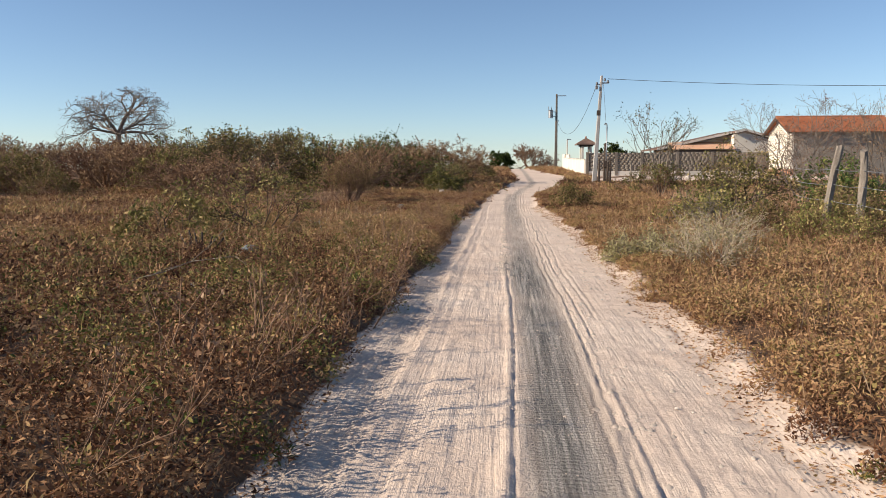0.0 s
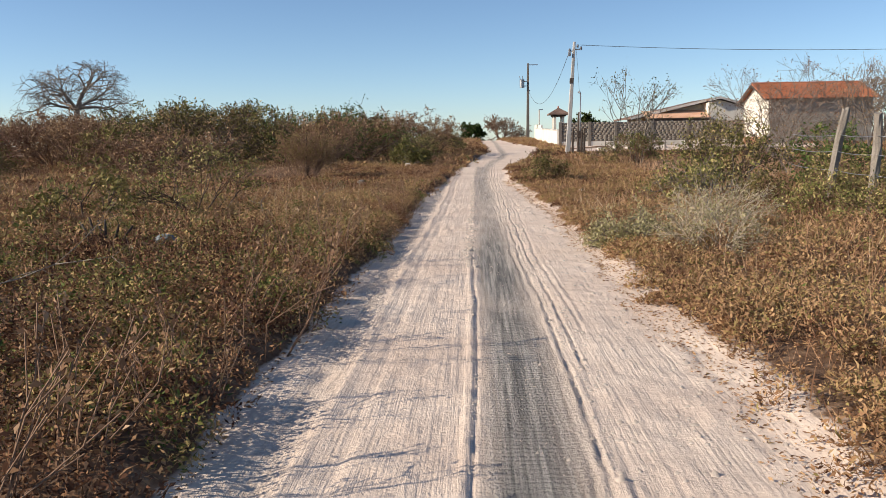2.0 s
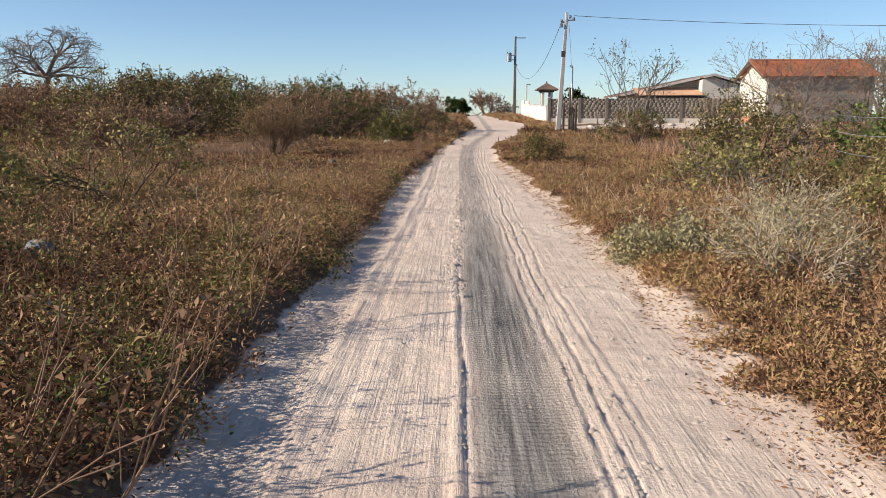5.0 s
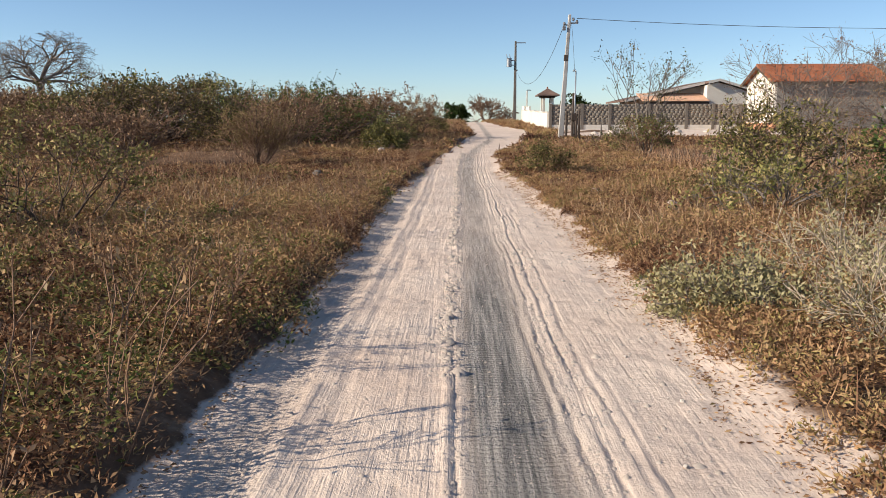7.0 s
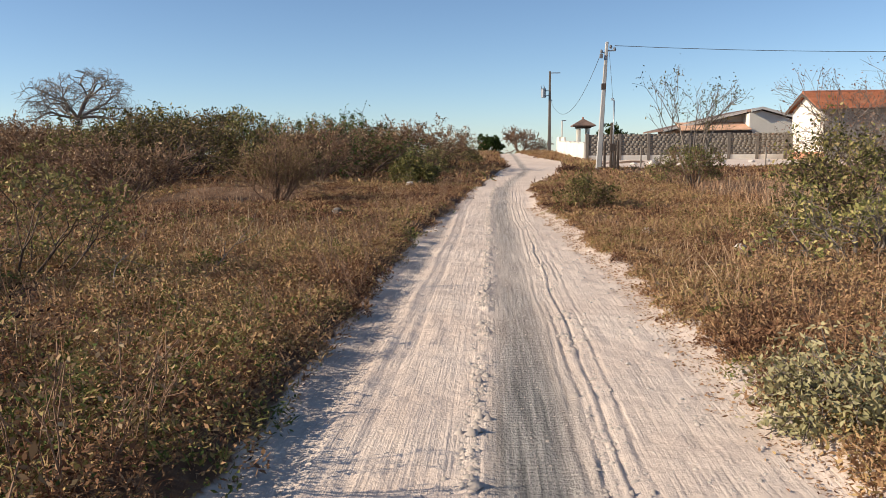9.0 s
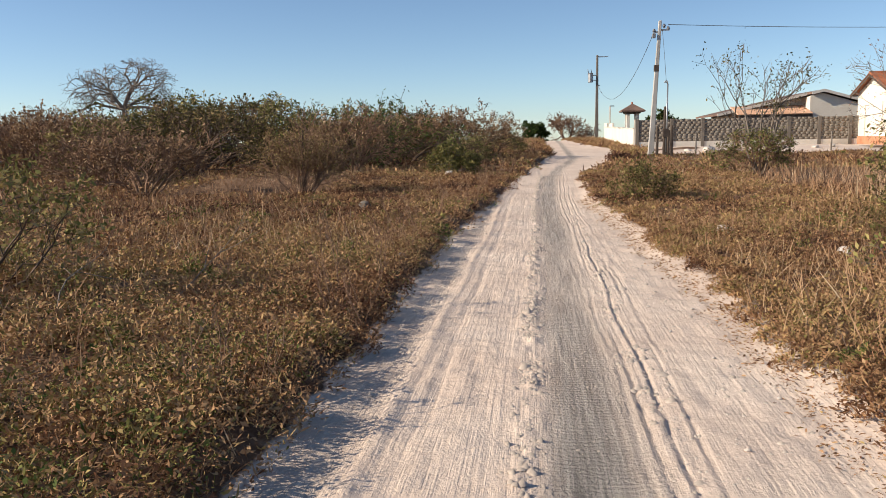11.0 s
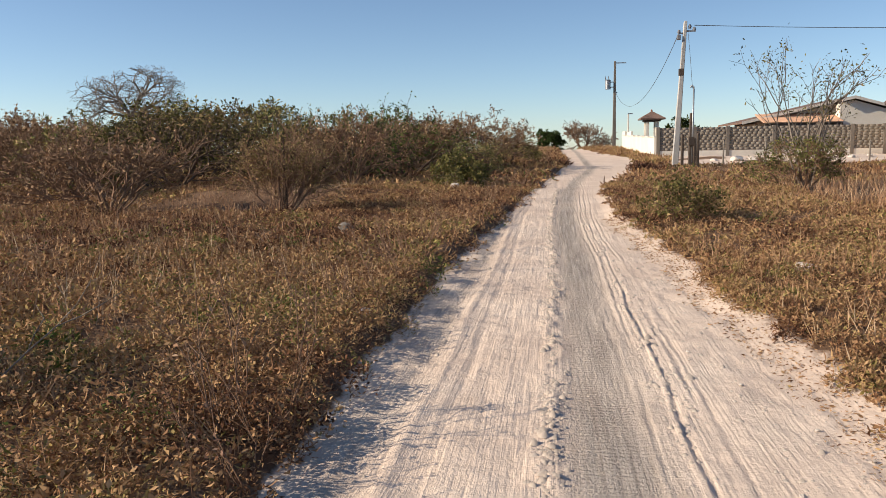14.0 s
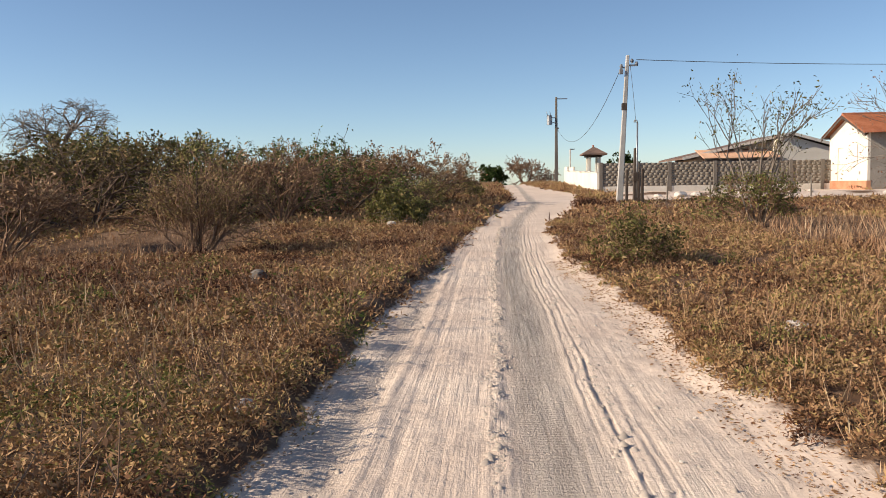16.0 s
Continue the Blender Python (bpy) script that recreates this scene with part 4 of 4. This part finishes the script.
thorn = place(make_plant("bare_tree", "sparse pinkish-grey thorn tree with curled dry leaves", "tree", 36, 5.2, 6, 4, (4, 3, 3, 3), 36, BARK_GREY, LEAF_BROWN, 3.0, 0.09, 0.05, 0.0, tilt=30, thin=2.0, tone=(0.5, 1.0), spread_leaf=0.3), 14.6, 41.5, 0, 0.1)
for x, y, s, w, k in ((19.3, 43.0, 1.0, 110, 0.95), (23.4, 45.0, 1.0, 230, 1.0), (28.0, 47.0, 1.05, 20, 1.0), (11.0, 31.0, 0.5, 70, 1.0)):
    put(thorn, x, y, s, w, group="thorn trees in the field", wide=k)
place(make_plant("tree", "clipped dark green round tree at the crest", "tree", 34, 2.6, 7, 4, (4, 3, 3, 3), 45, BARK_DARK, LEAF_GREEN, 12, 0.24, 0.08, 0.0, tilt=50, tone=(0.0, 0.4)), -0.6, 119.0, 0, 0.1)
green_far = place(make_plant("tree", "dark green leafy tree beyond the block wall", "tree", 35, 3.3, 5, 4, (4, 3, 3, 3), 45, BARK_DARK, LEAF_GREEN, 9, 0.26, 0.09, 0.0, tilt=45, tone=(0.0, 0.6)), 14.2, 104.0, 0, 0.1)
put(green_far, 45.0, 84.0, 1.5, 70)

# the scrub thicket across the field: a few kinds, repeated at many sizes and turns
kinds = [
    make_plant("shrub", "tall brown twiggy scrub bush in the thicket", "shrub", 41, 3.2, 7, 4, (4, 3, 3, 3), 36, BARK_RED, LEAF_BROWN, 3.0, 0.14, 0.04, 0.0, tilt=50, thin=2.8, tone=(0.1, 1.0), spread_leaf=0.14),
    make_plant("shrub", "tall olive-leaved scrub bush in the thicket", "shrub", 42, 3.3, 7, 4, (4, 3, 3, 3), 38, BARK_DARK, LEAF_OLIVE, 4.6, 0.145, 0.04, 0.0, tilt=56, thin=2.6, tone=(0.3, 1.0), spread_leaf=0.15),
    make_plant("shrub", "grey-brown half-leafless scrub bush in the thicket", "shrub", 43, 3.0, 9, 4, (4, 3, 3, 3), 34, BARK_RED, LEAF_BROWN, 1.4, 0.13, 0.04, 0.03, tilt=46, thin=3.2, tone=(0.4, 1.0), spread_leaf=0.15),
    make_plant("shrub", "flat-topped dark green thorn bush in the thicket", "shrub", 44, 3.5, 6, 4, (4, 4, 3, 3), 44, BARK_DARK, LEAF_GREEN, 4.0, 0.145, 0.05, -0.03, tilt=60, thin=2.4, tone=(0.2, 1.0), spread_leaf=0.15),
    make_plant("shrub", "dense yellowish-olive dry bush in the thicket", "shrub", 45, 2.7, 9, 4, (4, 3, 3, 3), 36, BARK_RED, LEAF_OLIVE, 3.6, 0.14, 0.04, 0.0, tilt=58, thin=2.6, tone=(0.4, 1.0), spread_leaf=0.14),
]
spots = [(-7.4, 44.0, 2, 0.62), (-8.8, 48.0, 3, 0.9), (-11.7, 34.5, 2, 0.88), (-15.3, 38.6, 2, 0.72), (-9.7, 51.0, 2, 0.85), (-10.5, 47.5, 1, 0.85), (-13.8, 43.0, 1, 0.95),
         (-17.5, 42.0, 4, 1.0), (-20.5, 43.5, 0, 1.0), (-6.4, 51.0, 3, 0.9), (-3.9, 59.8, 0, 1.05), (-4.8, 55.0, 0, 0.95), (-3.4, 50.0, 1, 0.55), (-2.6, 63.0, 1, 0.65), (-6.8, 57.5, 3, 0.95),
         (-9.8, 65.4, 3, 1.1), (-12.5, 55.0, 3, 1.08), (-9.5, 57.0, 3, 1.05), (-15.5, 49.5, 1, 1.05), (-19.0, 50.0, 1, 1.05), (-23.5, 47.0, 2, 1.05), (-26.5, 50.5, 0, 1.1), (-2.2, 70.0, 4, 0.55), (-3.4, 78.0, 1, 0.6), (-2.6, 88.0, 0, 0.42), (-3.0, 98.0, 4, 0.42), (-24.5, 40.0, 4, 1.0), (-21.0, 36.5, 4, 0.6), (-28.0, 38.0, 4, 1.1), (-29.5, 34.0, 2, 0.8)]
g = np.random.default_rng(77)
for i in range(38):
    y = 52 + 36 * g.uniform() ** 0.8
    x = -4.5 - (8 + 0.62 * y) * g.uniform() ** 0.9
    spots.append((x, y, int(g.choice(5, p=[0.3, 0.2, 0.28, 0.08, 0.14])), float(g.choice([0.7, 0.85, 0.95, 1.05, 1.2]))))
for i in range(11):
    spots.append((g.uniform(-48, -24), g.uniform(44, 66), int(g.choice(5, p=[0.3, 0.2, 0.28, 0.08, 0.14])), g.uniform(0.95, 1.2)))
first = set()
for x, y, k, s in spots:
    if k not in first:
        first.add(k)
        kinds[k].matrix_basis = pose(x, y, float(height(x, y)) - 0.05, 0, 0, 17 * k)
        tagged(kinds[k], group="scrub thicket")
    else:
        put(kinds[k], x, y, s * g.uniform(0.86, 1.06), g.uniform(0, 360), group="scrub thicket", wide=g.uniform(1.0, 1.4))


# ---- low herbs, straw and litter ----
def cover(seed, x0, x1, y0, y1, per_m2, size, plants_m2, tall, side):
    """Positions, directions, sizes and tones of the leaves of low dry herbs in one stretch of the field."""
    g = np.random.default_rng(seed)
    area = (x1 - x0) * (y1 - y0)
    k = int(area * plants_m2)
    px, py = g.uniform(x0, x1, k), g.uniform(y0, y1, k)
    left, right = road_edges(py)
    off = np.where(px < (left + right) / 2, left - px, px - right)
    keep = (off > np.where(side < 0, -0.24, -0.16)) & (g.uniform(0, 1, k) < np.where(side < 0, 0.75 + 3 * off, 0.45 + 1.3 * off)) & (sand_mask(px, py) < 0.75)
    keep &= ~((py > 75.4) & (px > 7.2))
    px, py, off = px[keep], py[keep], off[keep]
    k = len(px)
    patch = fnoise(px, py, 1.9, 101)
    patch2 = fnoise(px, py, 5.5, 105)
    far = smooth(20, 38, py)
    H = tall * (0.15 + 1.5 * fnoise(px, py, 0.9, 111)) * g.uniform(0.45, 1.45, k)
    H *= np.where(side < 0, np.clip(0.86 + 0.3 * off, 0, 1.05), np.clip(0.28 + 0.5 * off, 0, 1.0))
    H *= np.where(side < 0, np.interp(py, [5, 10, 18, 30], [1, 0.78, 0.66, 0.45]), np.interp(py, [5, 10, 18, 30], [1, 0.85, 0.75, 0.6]))
    R = (0.12 + 0.30 * H) * g.uniform(0.8, 1.3, k) * (1 + 0.8 * (size > 0.06))
    olive = (side < 0) * smooth(4.0, 7.0, py) * (1 - smooth(14.5, 18, py)) * (1 - smooth(7, 10, -px))
    # Left herbs: tone lowered, partly to paint their shaded sides; raised again farther on.
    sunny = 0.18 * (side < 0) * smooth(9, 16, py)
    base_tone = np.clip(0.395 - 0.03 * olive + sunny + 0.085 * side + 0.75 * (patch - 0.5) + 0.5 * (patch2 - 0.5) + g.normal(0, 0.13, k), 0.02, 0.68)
    green = (g.uniform(0, 1, k) < np.clip(0.03 + 0.9 * (fnoise(px, py, 1.3, 121) - 0.5), 0.01, 0.5) * (1 - 0.6 * far) * (1 - 0.35 * (side > 0)) + 0.30 * olive)
    base_tone = np.where(green, g.uniform(0.78, 1.0, k), base_tone)
    n = int(per_m2 * area)
    pick = g.integers(0, k, n)
    ang, rad = g.uniform(0, 2 * math.pi, n), np.sqrt(g.uniform(0, 1, n)) * R[pick]
    x, y = px[pick] + np.cos(ang) * rad, py[pick] + np.sin(ang) * rad
    dome = np.clip(1 - 0.65 * (rad / R[pick]) ** 2, 0, 1)
    z = height(x, y) + 0.01 + H[pick] * dome * g.uniform(0, 1, n) ** 0.6
    out = np.stack([np.cos(ang), np.sin(ang), 0 * ang], 1)
    along = g.normal(size=(n, 3)) * np.array([1, 1, 0.7]) + 0.5 * out + np.array([0, 0, 0.25])
    s = size * g.uniform(0.5, 1.45, n)
    wide = s * g.uniform(0.26, 0.55, n)
    stalk = g.uniform(0, 1, n) < 0.2
    along[stalk] = along[stalk] * np.array([0.7, 0.7, 0.4]) + np.array([0, 0, 0.6])
    z = np.where(stalk, z - 0.3 * s, z)
    s = np.where(stalk, s * 2.0, s)
    wide = np.where(stalk, 0.10 * s, wide)
    tone = np.clip(base_tone[pick] + g.normal(0, 0.10, n) - 0.14 * (g.uniform(0, 1, n) < 0.25), 0, 1)
    return np.stack([x, y, z], 1), along, s, wide, tone


def straw(seed, x0, x1, y0, y1, per_m2, tall, wide):
    """Thin dry stalks and blades."""
    g = np.random.default_rng(seed)
    n = int(per_m2 * (x1 - x0) * (y1 - y0))
    x, y = g.uniform(x0, x1, n), g.uniform(y0, y1, n)
    left, right = road_edges(y)
    off = np.where(x < (left + right) / 2, left - x, x - right)
    keep = (off > 0.02) & (g.uniform(0, 1, n) < (0.2 + 1.2 * fnoise(x, y, 1.4, 131)) * np.clip(0.4 + off, 0, 1)) & (sand_mask(x, y) < 0.6)
    keep &= ~((y > 75.4) & (x > 7.2))
    x, y, off = x[keep], y[keep], off[keep]
    n = len(x)
    h = tall * g.uniform(0.4, 1.3, n) * (0.4 + 1.1 * fnoise(x, y, 2.2, 141)) * np.clip(0.45 + 0.5 * off, 0, 1)
    z = height(x, y) - 0.01
    lean = g.normal(0, 0.35, (n, 2))
    along = np.stack([lean[:, 0], lean[:, 1], np.ones(n)], 1)
    tone = np.clip(0.45 + 0.9 * (fnoise(x, y, 4, 151) - 0.5) + g.normal(0, 0.16, n), 0, 1)
    return np.stack([x, y, z], 1), along, h, wide * g.uniform(0.6, 1.4, n), tone


def stuff(name, rows, mat, label, category, curl=0.25):
    at, along, length, width, tone = (np.concatenate([r[i] for r in rows]) for i in range(5))
    v, f = leaves(at, along, length, width, np.random.default_rng(len(at)), curl)
    return tagged(new(name, mesh_of(name, v, f, mat, tone=tone)), label, category, kind="stuff")


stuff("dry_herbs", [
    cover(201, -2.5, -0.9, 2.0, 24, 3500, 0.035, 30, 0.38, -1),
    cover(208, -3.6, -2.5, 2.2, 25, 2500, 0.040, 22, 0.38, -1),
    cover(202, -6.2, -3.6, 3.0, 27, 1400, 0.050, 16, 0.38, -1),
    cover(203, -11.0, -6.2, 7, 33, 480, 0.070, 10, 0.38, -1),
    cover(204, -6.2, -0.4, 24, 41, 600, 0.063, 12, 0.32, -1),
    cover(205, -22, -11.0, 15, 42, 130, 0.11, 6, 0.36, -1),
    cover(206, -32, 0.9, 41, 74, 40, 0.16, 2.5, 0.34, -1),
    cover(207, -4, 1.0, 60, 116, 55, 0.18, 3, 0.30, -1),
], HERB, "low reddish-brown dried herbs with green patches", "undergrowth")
stuff("dry_herbs", [
    cover(211, 1.2, 2.7, 2.0, 25, 3100, 0.034, 30, 0.30, 1),
    cover(218, 2.7, 4.0, 2.4, 26, 2000, 0.039, 24, 0.31, 1),
    cover(212, 4.0, 7.0, 4.5, 28, 1150, 0.047, 17, 0.34, 1),
    cover(213, 7.0, 12.0, 10, 34, 380, 0.068, 11, 0.34, 1),
    cover(214, 1.0, 7.0, 25, 44, 550, 0.060, 13, 0.28, 1),
    cover(215, 12, 24, 19, 46, 95, 0.10, 6, 0.30, 1),
    cover(216, 1.5, 32, 44, 60, 52, 0.14, 3, 0.17, 1),
    cover(219, 22, 34, 60, 69, 40, 0.14, 3, 0.17, 1),
    cover(217, 3.0, 7.4, 62, 116, 60, 0.18, 3, 0.28, 1),
], HERB, "low tan and brown dried herbs beside the track", "undergrowth")


stuff("dry_grass", [
    straw(221, -6, -1.2, 2, 26, 40, 0.42, 0.007), straw(222, -14, -6, 6, 42, 30, 0.36, 0.011), straw(223, -30, -1, 26, 60, 24, 0.22, 0.014),
    straw(224, 1.4, 6.5, 2, 27, 70, 0.38, 0.007), straw(225, 6.5, 14, 8, 40, 40, 0.55, 0.012), straw(226, 1.5, 34, 27, 50, 26, 0.25, 0.012), straw(229, 1.5, 32, 50, 62, 20, 0.18, 0.018),
    straw(227, -6, 0.6, 60, 118, 14, 0.4, 0.03), straw(228, 3, 7, 70, 118, 16, 0.4, 0.03),
], STRAW, "thin dry straw stalks standing among the herbs", "grass", 0.04)


def litter(seed, x0, x1, y0, y1, n):
    g = np.random.default_rng(seed)
    y = g.uniform(y0, y1, n)
    left, right = road_edges(y)
    x = right - 0.08 + g.exponential(0.55, n) - 0.15 * g.uniform(0, 1, n) ** 3
    sel = g.uniform(0, 1, n) < 0.2
    x = np.where(sel, left + 0.12 - g.exponential(0.2, n), x)
    z = height(x, y) + 0.008
    along = g.normal(size=(n, 3)) * np.array([1, 1, 0.12])
    s = g.uniform(0.012, 0.045, n)
    return np.stack([x, y, z], 1), along, s, s * g.uniform(0.12, 0.4, n), np.clip(g.normal(0.48, 0.12, n), 0.15, 0.68)


stuff("leaf_litter", [litter(231, 0, 0, 1.5, 32, 26000)], HERB, "fallen brown leaves scattered along the track edge", "leaf litter")


# ---- stones, rubbish and dead wood ----
def stone(name, label, x, y, size, seed, mat=None, category="stone", lift=0.3):
    g = np.random.default_rng(seed)
    bm = bmesh.new()
    bmesh.ops.create_icosphere(bm, subdivisions=3, radius=1)
    cuts = g.normal(size=(7, 3))
    for v in bm.verts:
        for c in cuts:
            c = c / np.linalg.norm(c)
            d = v.co.dot(Vector(c)) - 0.72
            if d > 0:
                v.co -= Vector(c) * d
        v.co *= 1 + g.uniform(-0.025, 0.025)
        v.co = Vector((v.co.x * size[0], v.co.y * size[1], v.co.z * size[2]))
    me = bpy.data.meshes.new(name)
    bm.to_mesh(me)
    bm.free()
    me.materials.append(mat or STONE)
    ob = new(name, me)
    ob.matrix_basis = pose(x, y, float(height(x, y)) + size[2] * lift, 0, 0, g.uniform(0, 360))
    return tagged(ob, label, category)


stone("stone", "flat pale stone in the dry herbs", 2.94, 23.85, (0.17, 0.12, 0.07), 1, lift=1.0)
stone("stone", "pale stone half hidden in dry herbs", 3.9, 21.6, (0.15, 0.11, 0.07), 2, lift=1.1)
stone("stone", "grey stone lying in the dry field", -3.5, 27.9, (0.16, 0.13, 0.12), 3, MORTAR, lift=0.9)
stone("stone", "pale block beside the green shrub", -2.95, 39.6, (0.18, 0.15, 0.12), 4, lift=0.8)
stone("stone", "broken pale lump at the track edge", -1.62, 21.2, (0.09, 0.08, 0.07), 5, lift=0.6)
stone("stone", "white block in the grass before the building", 20.8, 60.5, (0.30, 0.25, 0.24), 6, lift=0.8)
for i, (x, y, s) in enumerate(((10.6, 63, .5), (11.5, 63.4, .35), (13.0, 63.2, .3), (15.2, 64, .35), (9.4, 63.5, .3), (17, 63.6, .3), (18.2, 64.2, .25), (12.2, 62.6, .28), (14.1, 63.7, .4))):
    stone("rubble", "pale lump of rubble below the block wall", x, y, (s, s * 0.7, s * 0.45), 20 + i, category="rubble")
for i in range(26):
    y = 3.5 + 0.9 * i
    x = float(road_edges(np.array([y]))[1][0]) - (0.12 + 0.5 * ((i * 37) % 11) / 11)
    stone("pebble", "small sand clod on the track", x, y, (0.018, 0.015, 0.010), 40 + i, category="clod", lift=0.7)

def crumbs(seed):
    """Sand crumbs thrown up beside the ruts."""
    g = np.random.default_rng(seed)
    rows = []
    for c, width, y0, y1, n, size in ((0.06, 0.045, 12, 40, 5200, 0.013), (0.42, 0.14, 3, 30, 5000, 0.0055), (1.25, 0.22, 3, 30, 3000, 0.006), (-0.4, 0.3, 3, 30, 2500, 0.005), (0.78, 0.05, 3, 34, 1300, 0.012), (0.90, 0.05, 3, 34, 1000, 0.012), (-0.9, 0.09, 3, 34, 900, 0.012), (1.35, 0.2, 3, 30, 700, 0.012), (0.1, 0.03, 3, 13, 350, 0.009)):
        y = g.uniform(y0, y1, n)
        live = g.uniform(0, 1, n) < smooth(0.10, 0.5, vnoise(y, y * 0 + c, 0.35, 300))
        y = y[live]
        x = c + g.normal(0, width, len(y))
        x = x + (x - track(x, y))
        rows.append(np.stack([x, y, size * np.exp(g.normal(0, 0.45, len(y)))], 1))
    a = np.concatenate(rows)
    base = np.array([[1, 0, 0], [0.3, 0.95, 0], [-0.8, 0.6, 0], [-0.8, -0.6, 0], [0.3, -0.95, 0], [0.1, 0.1, 0.8]])
    n = len(a)
    v = base[None] * a[:, 2][:, None, None] * g.uniform(0.65, 1.35, (n, 6, 3))
    v[:, :, 0] += a[:, 0][:, None]
    v[:, :, 1] += a[:, 1][:, None]
    v[:, :, 2] += (height(a[:, 0], a[:, 1]) - 0.003)[:, None]
    f = np.array([[i, (i + 1) % 5, 5] for i in range(5)])
    return v.reshape(-1, 3), (np.arange(n)[:, None, None] * 6 + f[None]).reshape(-1, 3)


v, f = crumbs(61)
tagged(new("sand_crumbs", mesh_of("sand_crumbs", v, f, CRUMB)), "pale sand crumbs along the tyre ruts", "sand", kind="stuff")

g = np.random.default_rng(5)
root = thing("tree_stump", "charred splintered stump standing in the herbs", "stump", (-4.9, 12.9, float(height(-4.9, 12.9))))
for i in range(11):
    w, t = g.uniform(0, 6.28), radians(g.uniform(5, 40))
    h = g.uniform(0.28, 0.52)
    p = (0.16 * math.cos(w) * g.uniform(0.3, 1), 0.12 * math.sin(w), -0.05)
    rod(p, (p[0] + h * math.sin(t) * math.cos(w), p[1] + h * math.sin(t) * math.sin(w), h * math.cos(t)), 0.035, 0.012, CHAR, root, "splinter")
for x, y, w, lab in ((-4.15, 13.1, 20, "crumpled grey-blue plastic bag in the herbs"),):
    stone("plastic_bag", lab, x, y, (0.16, 0.13, 0.10), 71, PLASTIC, "rubbish", 1.0)
for i, (x, y) in enumerate(((-4.5, 12.9), (-4.4, 12.6), (-3.6, 9.2))):
    stone("paper_scrap", "crumpled white paper scrap in the herbs", x, y, (0.06, 0.05, 0.035), 80 + i, WHITE, "rubbish", 2.0)


def dead_stick(x, y, turn, length, rise, label):
    root = thing("dead_branch", label, "branch", (x, y, float(height(x, y)) + 0.12), turn=turn)
    segs, tips = [], []
    grow(np.random.default_rng(int(abs(x * 100))), np.zeros(3), np.array([1, 0, rise]), length, 0.007, 0, 2, (3, 2), 35, segs, tips, 0.3, 0.55)
    v, f = tubes([s for _, s in segs], 4)
    tagged(piece("twig", mesh_of("twig", v, f, WOOD_GREY), root), kind="stuff")


dead_stick(-4.3, 8.6, 35, 0.9, 0.25, "dead grey branch caught in the herbs")
dead_stick(-3.2, 18.2, 60, 0.7, 0.5, "dead grey branch standing in the herbs")
dead_stick(-3.9, 17.4, 110, 0.8, 0.3, "dry bent branch over the herbs")
dead_stick(4.3, 16.0, 75, 1.0, 0.9, "dry stalk leaning over the verge")
dead_stick(3.2, 12.0, 95, 0.7, 0.9, "dry pale stalk at the verge")
